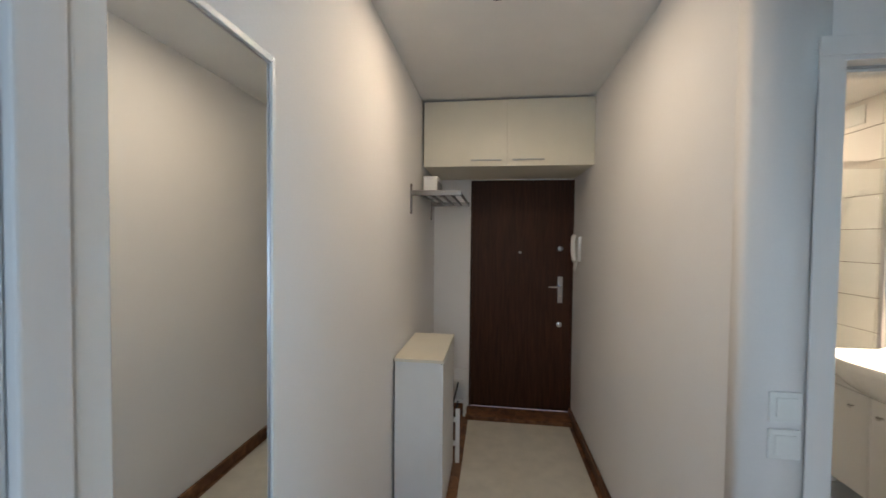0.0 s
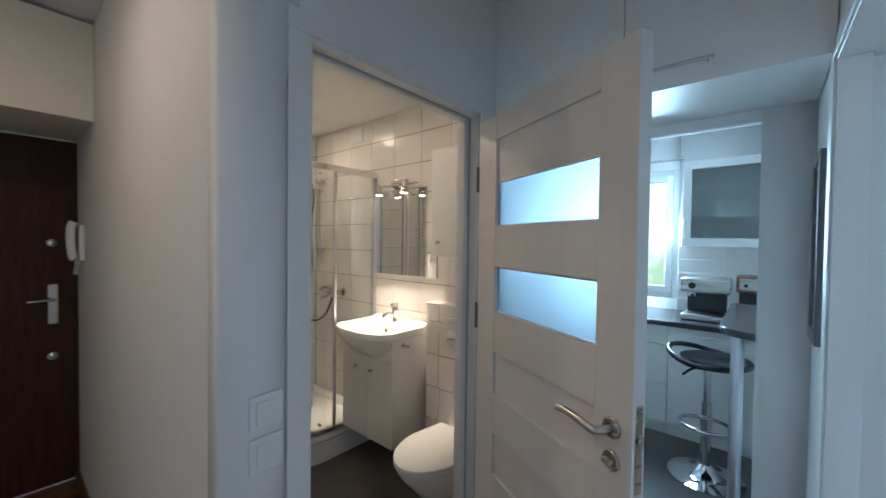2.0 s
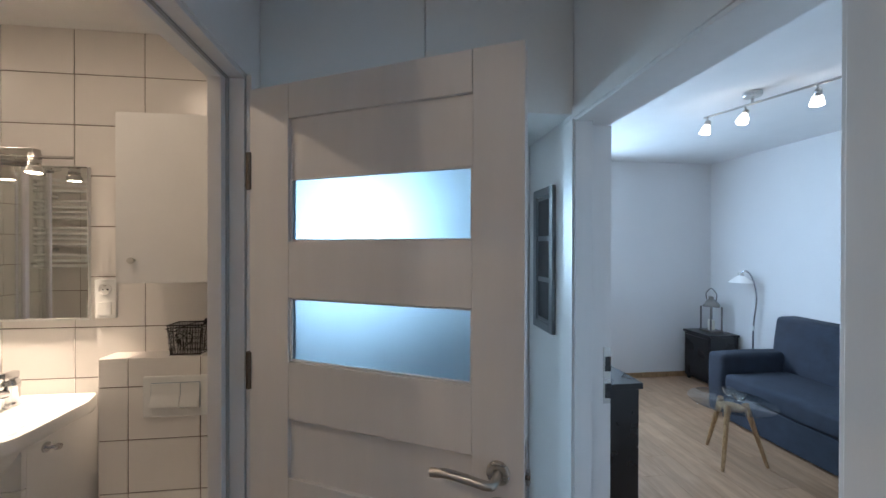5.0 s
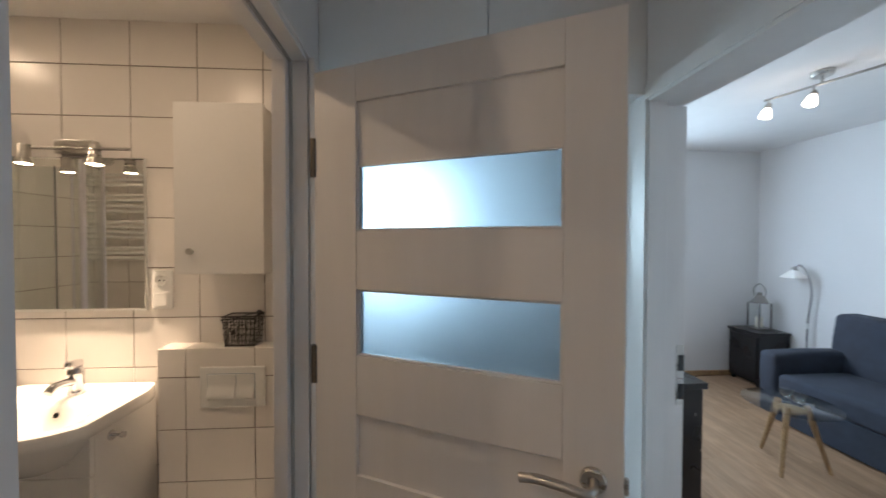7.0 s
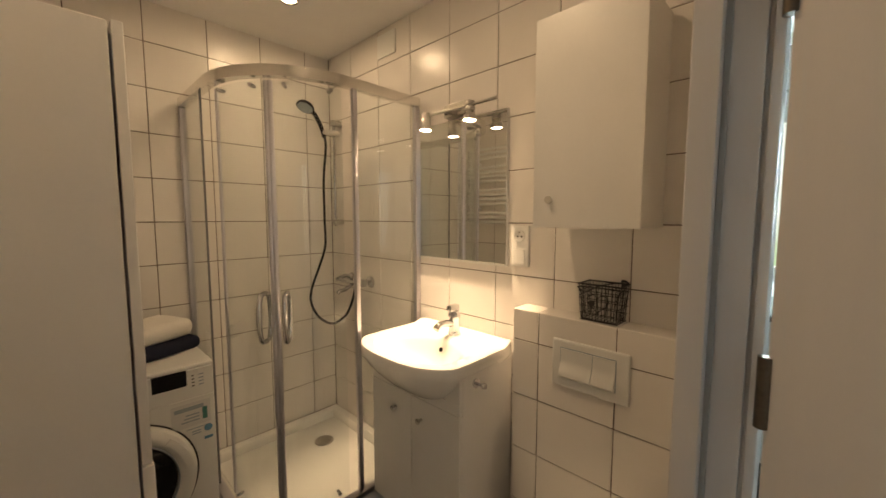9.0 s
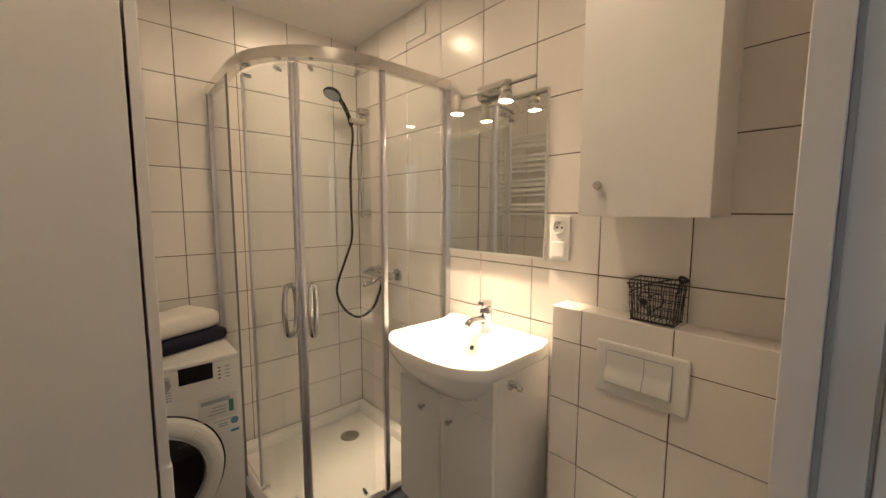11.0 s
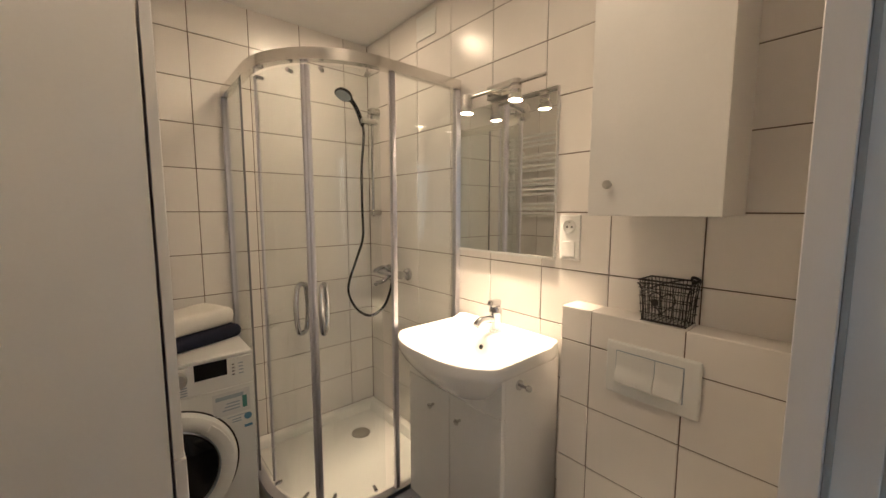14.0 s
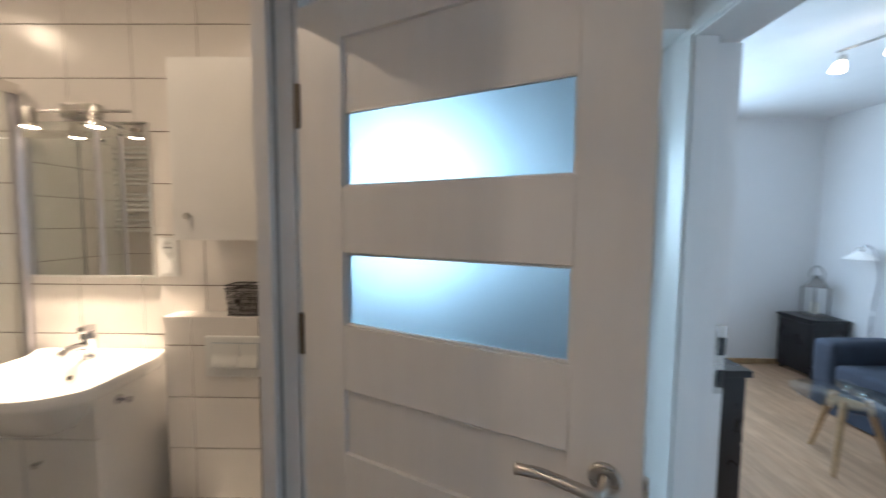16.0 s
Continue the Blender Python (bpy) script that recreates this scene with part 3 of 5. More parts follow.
apron = bx((VX, VY0 + 0.0701, 0.792), (VX + 0.018, VY1 - 0.0701, 0.832))
box(apron, (VX, VY0, 0.792), (VX + 0.018, VY0 + 0.07, 0.938), 0.001)
box(apron, (VX, VY1 - 0.07, 0.792), (VX + 0.018, VY1, 0.938), 0.001)
part("apron", apron, LACQ, van)
for y0, y1, ky in ((VY0, bcy - 0.0015, 4.285), (bcy + 0.0015, VY1, 4.44)):
    dr = part("door", bx((VX, y0, 0.252), (VX + 0.018, y1, 0.7885), 0.002), LACQ, van)
    part("knob", lathe(bmesh.new(), [(0, 0.024), (0.010, 0.024), (0.012, 0.019), (0.006, 0.012), (0.006, 0.0)], (VX, ky, 0.709), "-X", 16), STEEL, dr, "steel knob")
part("towel_hook", lathe(bmesh.new(), [(0, 0.046), (0.010, 0.046), (0.012, 0.036), (0.006, 0.028), (0.006, 0.008), (0.017, 0.006), (0.018, 0.0)], (2.634, VY0, 0.89), "-Y", 18), CHROME, van, "chrome hook on the cabinet side")

# mirror with lamp bar
mr = thing("wall_mirror", (2.872, 4.38, 1.61), "rectangular bathroom mirror with a slim polished edge", "mirror")
part("backing", bx((2.862, 4.118, 1.293), (2.8745, 4.645, 1.922), 0.002), PLAST, mr)
part("mirror_glass", bx((2.857, 4.118, 1.302), (2.8618, 4.645, 1.922), 0.0022, 1), MIRROR, mr)
lb = thing("mirror_lamp", (2.86, 4.33, 1.95), "brushed steel lamp bar with two lit spotlights above the mirror", "wall lamp")
part("wall_plate", bx((2.838, 4.300, 1.932), (2.8745, 4.446, 1.988), 0.004), STEEL, lb)
part("bar", cy((2.772, 4.108, 1.937), (2.772, 4.512, 1.937), 0.006, seg=12), STEEL, lb)
part("bracket", bx((2.772, 4.362, 1.931), (2.8379, 4.384, 1.945), 0.002), STEEL, lb)
for y in (4.488, 4.235):
    h = bmesh.new()
    m = Matrix.Translation((2.768, y, 1.921)) @ Matrix.Rotation(radians(3), 4, "Y") @ Matrix.Rotation(radians(180), 4, "X")
    lathe(h, [(0.0, -0.028), (0.018, -0.028), (0.020, -0.024), (0.020, 0.022), (0.026, 0.030), (0.028, 0.046), (0.026, 0.046), (0.022, 0.032)], seg=24)
    bmesh.ops.transform(h, matrix=m, verts=h.verts)
    head = part("spot_head", h, STEEL, lb)
    g = lathe(bmesh.new(), [(0.0, 0.048), (0.018, 0.047), (0.0255, 0.043), (0.0245, 0.035)], seg=24)
    bmesh.ops.transform(g, matrix=m, verts=g.verts)
    part("bulb", g, BULB, head, "glowing bulb")
    p = m @ Vector((0, 0, 0.055))
    lamp("mirror_spot", "SPOT", look(p, m @ Vector((0, 0, 1))), 68, WARM, radius=0.02, cone=57)

# wall cabinet
wc = thing("wall_cabinet", (2.76, 3.715, 1.77), "white wall cabinet with one door and a steel knob", "cabinet")
part("body", bx((2.668, 3.563, 1.464), (2.8745, 3.869, 2.080), 0.002), LACQ, wc)
dr = part("door", bx((2.646, 3.559, 1.462), (2.6655, 3.873, 2.083), 0.002), LACQ, wc)
part("knob", lathe(bmesh.new(), [(0, 0.022), (0.011, 0.022), (0.012, 0.017), (0.006, 0.010), (0.006, 0.0)], (2.646, 3.812, 1.545), "-X", 16), STEEL, dr, "steel knob")

# socket and switch
so = thing("socket_plate", (2.873, 4.058, 1.38), "white double plate with a socket above a switch", "socket")
part("plate", bx((2.864, 4.018, 1.299), (2.8745, 4.099, 1.461), 0.004), PLAST, so)
part("socket_well", lathe(bmesh.new(), [(0.021, 0.001), (0.023, 0.004), (0.024, 0.0)], (2.864, 4.058, 1.42), "-X", 24), PLAST, so)
for dy in (-0.009, 0.009):
    part("socket_hole", lathe(bmesh.new(), [(0, 0.0012), (0.0035, 0.0012), (0.0035, 0)], (2.864, 4.058 + dy, 1.418), "-X", 10), BLACK, so)
part("socket_pin", lathe(bmesh.new(), [(0, 0.008), (0.003, 0.008), (0.003, 0)], (2.864, 4.058, 1.434), "-X", 10), STEEL, so)
part("rocker", bx((2.860, 4.034, 1.312), (2.8638, 4.084, 1.366), 0.0015), PLAST, so)

vent = thing("vent_cover", (2.873, 4.896, 2.397), "white plastic ventilation cover near the ceiling", "vent")
part("frame", bx((2.866, 4.820, 2.338), (2.8745, 4.972, 2.456), 0.004), PLAST, vent)
for k in range(7):
    part("slat", bx((2.8642, 4.834, 2.351 + 0.0134 * k), (2.8658, 4.958, 2.3625 + 0.0134 * k), 0.0004, 1), PLAST, vent)

# toilet
fp = thing("flush_plate", (2.77, 3.728, 0.98), "white plastic flush plate with two push buttons", "flush plate")
FX = 2.777
part("plate", bx((FX - 0.014, 3.605, 0.920), (FX - 0.0005, 3.857, 1.083), 0.006), PLAST, fp)
# no hollow here: a flat grey sheet paints the shadow round the buttons
part("recess", bx((FX - 0.0155, 3.643, 0.955), (FX - 0.0142, 3.826, 1.058), 0.001), GREYP, fp, "grey sheet painting the shadow gap round the buttons")


def push_button(y0, y1):
    """A push button whose face sweeps outwards towards its lower lip."""
    bm = bmesh.new()
    rings = []
    for y in (y0, y1):
        ring = [bm.verts.new((FX - 0.0156, y, 0.958))]
        for k in range(17):
            u = k / 16
            s = 1 - min(1, max(0, (u - 0.10) / 0.50))
            out = 0.0185 + 0.012 * s * s * (3 - 2 * s) - (0.006 if k == 0 else 0)
            ring.append(bm.verts.new((FX - out, y, 0.958 + 0.097 * u)))
        ring.append(bm.verts.new((FX - 0.0156, y, 1.055)))
        rings.append(ring)
    n = len(rings[0])
    for k in range(n):
        bm.faces.new((rings[0][k], rings[0][(k + 1) % n], rings[1][(k + 1) % n], rings[1][k]))
    bm.faces.new(rings[0])
    bm.faces.new(rings[1][::-1])
    return bm


part("button", push_button(3.718, 3.823), PLAST, fp)
part("button", push_button(3.646, 3.715), PLAST, fp)


def dring(bm, back, front, half, z, n=40):
    """A plan ring: straight towards the wall, round at the front."""
    out = []
    mid = back - (back - front) * 0.42
    for k in range(n):
        a = math.pi * (k / (n - 1) - 0.5)
        out.append((mid - (mid - front) * math.cos(a), WCY + half * math.sin(a)))
    out += [(back, WCY + half * 0.82), (back, WCY - half * 0.82)]
    return [bm.verts.new((x, y, z)) for x, y in out]


def loft(rows):
    bm = bmesh.new()
    rs = [dring(bm, *r) for r in rows]
    for p, q in zip(rs, rs[1:]):
        for k in range(len(p)):
            bm.faces.new((p[k], p[(k + 1) % len(p)], q[(k + 1) % len(q)], q[k]))
    bm.faces.new(rs[0])
    bm.faces.new(rs[-1])
    return bm


WCY = 3.70
wcth = thing("toilet", (2.6, WCY, 0.1), "white wall-hung ceramic toilet with the lid closed", "toilet")
part("bowl", loft([(2.775, 2.56, 0.10, 0.10), (2.775, 2.46, 0.13, 0.15), (2.775, 2.38, 0.155, 0.24), (2.775, 2.30, 0.175, 0.33), (2.775, 2.262, 0.183, 0.385), (2.775, 2.262, 0.183, 0.405)]), CERAM, wcth)
part("seat", loft([(2.73, 2.256, 0.186, 0.4055), (2.73, 2.252, 0.189, 0.412), (2.73, 2.256, 0.186, 0.420)]), PLAST, wcth)
part("lid", loft([(2.73, 2.256, 0.185, 0.4205), (2.73, 2.25, 0.190, 0.428), (2.73, 2.252, 0.188, 0.438), (2.725, 2.275, 0.172, 0.447), (2.70, 2.35, 0.12, 0.450)]), PLAST, wcth)

# wire basket on the ledge
bk = thing("wire_basket", (2.826, 3.713, 1.156), "small dark wire basket standing on the tiled ledge", "basket")
wires = bmesh.new()


def bring(s, z):
    hx, hy = 0.037 + 0.005 * s, 0.056 + 0.008 * s
    return [(2.826 + a * hx, 3.713 + b * hy, z) for a, b in ((-1, -0.9), (-1, 0.9), (-0.9, 1), (0.9, 1), (1, 0.9), (1, -0.9), (0.9, -1), (-0.9, -1))]


rim = tube(bmesh.new(), bring(1, 1.278), 0.0026, 6, 3, True)
part("rim", rim, DKMETAL, bk)
random.seed(5)
for k in range(5):
    tube(wires, bring(k / 5, 1.159 + 0.024 * k), 0.0013, 5, 2, True)
for s in (0, 1):
    for k in range(13):
        u = -1 + 2 * k / 12
        for sg in (-1, 1):
            if s == 0:
                a, b = (2.826 + sg * 0.037, 3.713 + u * 0.056, 1.159), (2.826 + sg * 0.042, 3.713 + u * 0.064, 1.278)
            else:
                if k % 2:
                    continue
                a, b = (2.826 + u * 0.037, 3.713 + sg * 0.056, 1.159), (2.826 + u * 0.042, 3.713 + sg * 0.064, 1.278)
            mid = [(p + q) / 2 + random.uniform(-0.004, 0.004) for p, q in zip(a, b)]
            tube(wires, [a, mid, b], 0.0011, 5, 3)
for k in range(8):
    u = -0.9 + 1.8 * k / 7
    tube(wires, [(2.826 - 0.033, 3.713 + u * 0.05, 1.159), (2.826 + 0.033, 3.713 + u * 0.05, 1.159)], 0.0011, 5, 1)
part("wire_mesh", wires, DKMETAL, bk)
part("heart", lathe(bmesh.new(), [(0, 0.003), (0.010, 0.003), (0.011, 0)], (2.786, 3.735, 1.216), "-X", 6), DKMETAL, bk)
loop = []
for k in range(28):
    a = 2 * math.pi * k / 28
    loop.append((2.7845, 3.716 + 0.0021 * 16 * math.sin(a) ** 3, 1.22 + 0.0021 * (13 * math.cos(a) - 5 * math.cos(2 * a) - 2 * math.cos(3 * a) - math.cos(4 * a))))
part("heart_wire", tube(bmesh.new(), loop, 0.0017, 6, 2, True), DKMETAL, bk)
part("bail", tube(bmesh.new(), [(2.79, 3.776, 1.238), (2.781, 3.76, 1.249), (2.779, 3.715, 1.274), (2.783, 3.672, 1.289), (2.80, 3.655, 1.29)], 0.0023, 8), DKMETAL, bk)
part("frame_wire", tube(bmesh.new(), [(2.783, 3.652, 1.268), (2.783, 3.775, 1.268), (2.786, 3.772, 1.251), (2.791, 3.766, 1.171), (2.792, 3.760, 1.162), (2.792, 3.665, 1.162), (2.791, 3.659, 1.171), (2.786, 3.654, 1.251)], 0.0022, 6, 3, True), DKMETAL, bk)
part("handle", tube(bmesh.new(), [(2.85, 3.665, 1.28), (2.84, 3.66, 1.292), (2.826, 3.64, 1.288), (2.80, 3.648, 1.282)], 0.004, 8), DKMETAL, bk)

# shower: quadrant tray and cubicle
SX, SY, SR = 2.07, 4.65, 0.40
RAILZ = 2.055


def quadrant(inset=0.0, n=24):
    """The open front of the cubicle in plan: back wall, round the corner, to the side wall."""
    pts = [(SX + inset, 5.488)]
    cx, cyy, r = SX + SR, SY + SR, SR - inset
    for k in range(n + 1):
        a = math.pi + math.pi / 2 * k / n
        pts.append((cx + r * math.cos(a), cyy + r * math.sin(a)))
    pts.append((2.868, SY + inset))
    return pts


def strip(pts, thick, z0, z1, bevel=0.0):
    """A wall of even thickness along a plan line."""
    bm = bmesh.new()
    P = [Vector(p) for p in pts]
    inner, outer = [], []
    for i, p in enumerate(P):
        d = (P[min(i + 1, len(P) - 1)] - P[max(i - 1, 0)]).normalized()
        nrm = Vector((-d.y, d.x)) * thick / 2
        inner.append(p + nrm)
        outer.append(p - nrm)
    rows = [[bm.verts.new((*q, z)) for q in side] for side, z in ((inner, z0), (outer, z0), (outer, z1), (inner, z1))]
    for i in range(len(P) - 1):
        for a in range(4):
            r, s = rows[a], rows[(a + 1) % 4]
            bm.faces.new((r[i], r[i + 1], s[i + 1], s[i]))
    bm.faces.new([r[0] for r in rows])
    bm.faces.new([r[-1] for r in rows][::-1])
    return bm


tray = thing("shower_tray", (2.5, 5.1, 0.012), "white acrylic quadrant shower tray", "shower tray")
tb = bmesh.new()
out = quadrant(-0.012) + [(2.8735, 5.4985), (SX - 0.012, 5.4985)]
out = [p for i, p in enumerate(out) if i == 0 or (Vector(p) - Vector(out[i - 1])).length > 1e-3]
ctr = Vector((2.50, 5.10))


def tray_ring(s, z):
    return [tb.verts.new((ctr.x + (x - ctr.x) * s, ctr.y + (y - ctr.y) * s, z)) for x, y in out]


tr = [tray_ring(0.97, 0.012), tray_ring(0.98, 0.16), tray_ring(1, 0.17), tray_ring(1, 0.212), tray_ring(0.995, 0.220), tray_ring(0.90, 0.221), tray_ring(0.875, 0.214), tray_ring(0.84, 0.178), tray_ring(0.78, 0.168), tray_ring(0.3, 0.163)]
for p, q in zip(tr, tr[1:]):
    for k in range(len(p)):
        tb.faces.new((p[k], p[(k + 1) % len(p)], q[(k + 1) % len(q)], q[k]))
tb.faces.new(tr[-1])
part("basin", tb, ACRYL, tray)
part("drain_cover", lathe(bmesh.new(), [(0, 0.010), (0.040, 0.009), (0.052, 0.004), (0.054, 0.0)], (2.644, 5.250, 0.164)), STEEL, tray, "round steel drain cover")

cub = thing("shower_cubicle", (2.3, 4.9, 0.22), "glass quadrant shower cubicle with satin aluminium frame and sliding doors", "shower")
part("top_rail", strip(quadrant(), 0.036, RAILZ - 0.030, RAILZ + 0.012), RAILM, cub, "curved chrome top rail")
part("bottom_rail", strip(quadrant(), 0.036, 0.222, 0.245), ALU, cub)
for p, name in (((SX, 5.485), "wall_profile"), ((2.855, SY), "wall_profile")):
    part(name, bx((p[0] - 0.014, p[1] - 0.014, 0.246), (p[0] + 0.014, p[1] + 0.013, RAILZ - 0.031), 0.004), ALU, cub)


def arc(a, inset=0.0):
    a = radians(a)
    return (SX + SR + (SR - inset) * math.cos(a), SY + SR + (SR - inset) * math.sin(a))


GZ0, GZ1 = 0.247, RAILZ - 0.031
for pts in ([(SX, 5.47), (SX, 5.18)], [(2.52, SY), (2.84, SY)]):
    g = part("fixed_pane", strip(pts, 0.005, GZ0, GZ1), CLEAR, cub)
    g.visible_shadow = False
part("post", bx((2.494, SY - 0.011, GZ0), (2.516, SY + 0.011, GZ1), 0.004), ALU, cub)
part("seal_strip", bx((SX - 0.004, 5.162, GZ0), (SX + 0.004, 5.170, GZ1), 0.001), GREYFR, cub, "thin dark seal strip")
INS = 0.03
for s, e in ((181, 223.3), (226.7, 269)):
    door = part("sliding_door", strip([arc(s + (e - s) * k / 12, INS) for k in range(13)], 0.005, GZ0 + 0.004, GZ1 - 0.004), CLEAR, cub, "curved clear glass sliding door")
    door.visible_shadow = False
    edge = 223.9 if e < 224 else 226.1
    far = 181 if e < 224 else 269
    x, y = arc(edge, INS)
    part("door_profile", cy((x, y, GZ0 + 0.004), (x, y, GZ1 - 0.004), 0.0105, seg=14), ALU, door)
    if e < 224:
        x, y = arc(far, INS)
        part("door_profile", cy((x, y, GZ0 + 0.004), (x, y, GZ1 - 0.004), 0.007, seg=12), ALU, door)
    ha = 218.0 if e < 224 else 232.0
    x, y = arc(ha, INS - 0.004)
    ux, uy = math.cos(radians(ha)), math.sin(radians(ha))
    for sg in (1, -1):
        q = [(0.0, 0.985), (0.030, 1.000), (0.042, 1.085), (0.030, 1.17), (0.0, 1.185)]
        part("door_handle", tube(bmesh.new(), [(x + sg * d * ux, y + sg * d * uy, z) for d, z in q], 0.010, 12), CHROME, door, "chrome bow handle")
    for a in (s + 8, e - 8):
        for z in (GZ1 - 0.02, GZ0 + 0.022):
            x, y = arc(a, 0.012)
            ax, ay = math.cos(radians(a)), math.sin(radians(a))
            part("roller", cy((x, y, z), (x - 0.03 * ax, y - 0.03 * ay, z), 0.008, seg=14), CHROME, door)

# shower fittings
sf = thing("shower_set", (2.83, 5.37, 1.75), "hand shower on a chrome riser rail with a black hose", "shower head")
part("riser_rail", cy((2.828, 5.372, 1.44), (2.828, 5.372, 2.085), 0.009, seg=14), CHROME, sf)
for z in (1.465, 2.065):
    part("rail_bracket", bx((2.812, 5.350, z - 0.018), (2.8745, 5.394, z + 0.018), 0.008), STEEL, sf)
part("slider", bx((2.752, 5.348, 1.985), (2.856, 5.396, 2.018), 0.010), STEEL, sf)
hd = part("shower_handle", tube(bmesh.new(), [(2.768, 5.38, 1.975), (2.752, 5.38, 2.025), (2.715, 5.372, 2.085), (2.672, 5.372, 2.125)], 0.013, 12), BLACK, sf, "black handle")
m = Matrix.Translation((2.650, 5.372, 2.128)) @ Vector((-0.45, -0.20, -0.87)).to_track_quat("Z", "Y").to_matrix().to_4x4()
h = lathe(bmesh.new(), [(0, -0.026), (0.022, -0.024), (0.048, -0.008), (0.052, 0.004), (0.046, 0.008), (0, 0.009)], seg=28)
bmesh.ops.transform(h, matrix=m, verts=h.verts)
hd2 = part("head", h, BLACK, sf, "round black spray head")
h = lathe(bmesh.new(), [(0, 0.0115), (0.040, 0.0105), (0.044, 0.0082)], seg=28)
bmesh.ops.transform(h, matrix=m, verts=h.verts)
part("spray_face", h, GREYP, hd2, "grey spray face")
part("hose", tube(bmesh.new(), [(2.765, 5.38, 1.985), (2.762, 5.355, 1.914), (2.762, 5.39, 1.72), (2.765, 5.397, 1.487), (2.76, 5.388, 1.317), (2.74, 5.427, 1.194), (2.70, 5.466, 1.035), (2.69, 5.447, 0.951), (2.69, 5.347, 0.885), (2.70, 5.21, 0.875), (2.74, 5.133, 0.933), (2.78, 5.128, 1.009), (2.795, 5.12, 1.075)], 0.0075, 10), BLACK, sf, "black shower hose")
mx = thing("shower_mixer", (2.83, 5.18, 1.12), "chrome wall-mounted shower mixer tap", "tap")
part("body", cy((2.815, 5.06, 1.115), (2.815, 5.29, 1.115), 0.022, seg=20), CHROME, mx)
for y in (5.075, 5.275):
    part("inlet", lathe(bmesh.new(), [(0.0, 0.07), (0.014, 0.07), (0.014, 0.02), (0.034, 0.012), (0.036, 0.0)], (2.8745, y, 1.115), "-X", 20), CHROME, mx)
part("lever", tube(bmesh.new(), [(2.80, 5.175, 1.13), (2.77, 5.175, 1.155), (2.71, 5.175, 1.135)], 0.011, 10), CHROME, mx)
part("outlet", cy((2.80, 5.12, 1.095), (2.795, 5.12, 1.065), 0.011, seg=12), CHROME, mx)
part("spout", tube(bmesh.new(), [(2.815, 5.175, 1.10), (2.77, 5.18, 1.07), (2.73, 5.18, 1.065), (2.715, 5.18, 1.05)], 0.012, 10), CHROME, mx)

# washing machine
wm = thing("washing_machine", (1.72, 5.22, 0.012), "white front-loading washing machine with a dark porthole", "washing machine")
WY, WX0, WX1, WT = 4.985, 1.425, 2.022, 0.905
wz, dcx = 0.490, 1.708
part("body", bx((WX0, WY + 0.012, 0.025), (WX1, 5.47, WT - 0.018), 0.012), PLAST, wm)
part("top", bx((WX0 - 0.002, WY + 0.002, WT - 0.0175), (WX1 + 0.002, 5.475, WT), 0.008), PLAST, wm)
part("front_panel", bx((WX0 + 0.002, WY, 0.10), (WX1 - 0.002, WY + 0.0118, 0.7698), 0.003), PLAST, wm)
part("control_panel", bx((WX0 + 0.002, WY - 0.0008, 0.7702), (WX1 - 0.002, WY + 0.0118, WT - 0.0178), 0.003), PLAST, wm)
part("plinth", bx((WX0 + 0.004, WY + 0.004, 0.028), (WX1 - 0.004, WY + 0.0118, 0.098), 0.003), PLAST, wm)
F0, F1 = WY - 0.0026, WY - 0.0009
part("display", bx((1.816, F0, 0.826), (1.927, F1, 0.890), 0.0006), DISPLAY, wm, "black display")
part("dial", lathe(bmesh.new(), [(0, 0.024), (0.024, 0.024), (0.028, 0.018), (0.030, 0.0)], (1.765, F1, 0.846), "-Y", 28), STEEL, wm, "silver programme dial")
for r in range(4):
    part("button_mark", bx((1.944, F0, 0.818 + 0.014 * r), (1.953, F1, 0.822 + 0.014 * r)), DKMETAL, wm)
    part("button_mark", bx((1.968, F0, 0.818 + 0.014 * r), (1.985, F1, 0.822 + 0.014 * r)), GREYP, wm)
    part("button_mark", bx((1.768, F0, 0.780 + 0.010 * r), (1.792, F1, 0.783 + 0.010 * r)), GREYP, wm)
# thin shadow at the rim's outer edge, laid on as a dark ring
part("seal_gap", lathe(bmesh.new(), [(0.234, 0.0012), (0.246, 0.0012), (0.246, 0.0002)], (dcx, WY, wz), "-Y", 64), DKMETAL, wm, "dark ring painting the thin shadow round the porthole")
ring = part("door_ring", lathe(bmesh.new(), [(0.176, 0.026), (0.184, 0.034), (0.212, 0.037), (0.232, 0.028), (0.240, 0.0)], (dcx, WY, wz), "-Y", 72), PLAST, wm, "wide white porthole rim")
part("chrome_ring", lathe(bmesh.new(), [(0.170, 0.026), (0.173, 0.033), (0.1755, 0.031), (0.1758, 0.022)], (dcx, WY, wz), "-Y", 72), GREYP, ring)
part("door_glass", lathe(bmesh.new(), [(0, 0.046), (0.07, 0.044), (0.13, 0.037), (0.165, 0.027), (0.172, 0.010)], (dcx, WY, wz), "-Y", 64), DISPLAY, ring, "dark domed porthole glass")
grip = bmesh.new()
for k in range(12):
    a0, a1 = (radians(6 + 41 * q / 12) for q in (k, k + 1))
    v = []
    for a in (a0, a1):
        for r in (0.196, 0.222):
            for d in (0.034, 0.043):
                v.append(grip.verts.new((dcx + r * math.cos(a), WY - d, wz + r * math.sin(a))))
    for q in ((0, 1, 5, 4), (1, 3, 7, 5), (3, 2, 6, 7), (2, 0, 4, 6)) + (((0, 2, 3, 1),) if k == 0 else ()) + (((4, 5, 7, 6),) if k == 11 else ()):
        grip.faces.new([v[j] for j in q])
bmesh.ops.remove_doubles(grip, verts=grip.verts, dist=0.0001)
part("door_grip", grip, PLAST, ring)
G0, G1 = WY - 0.0018, WY - 0.0004
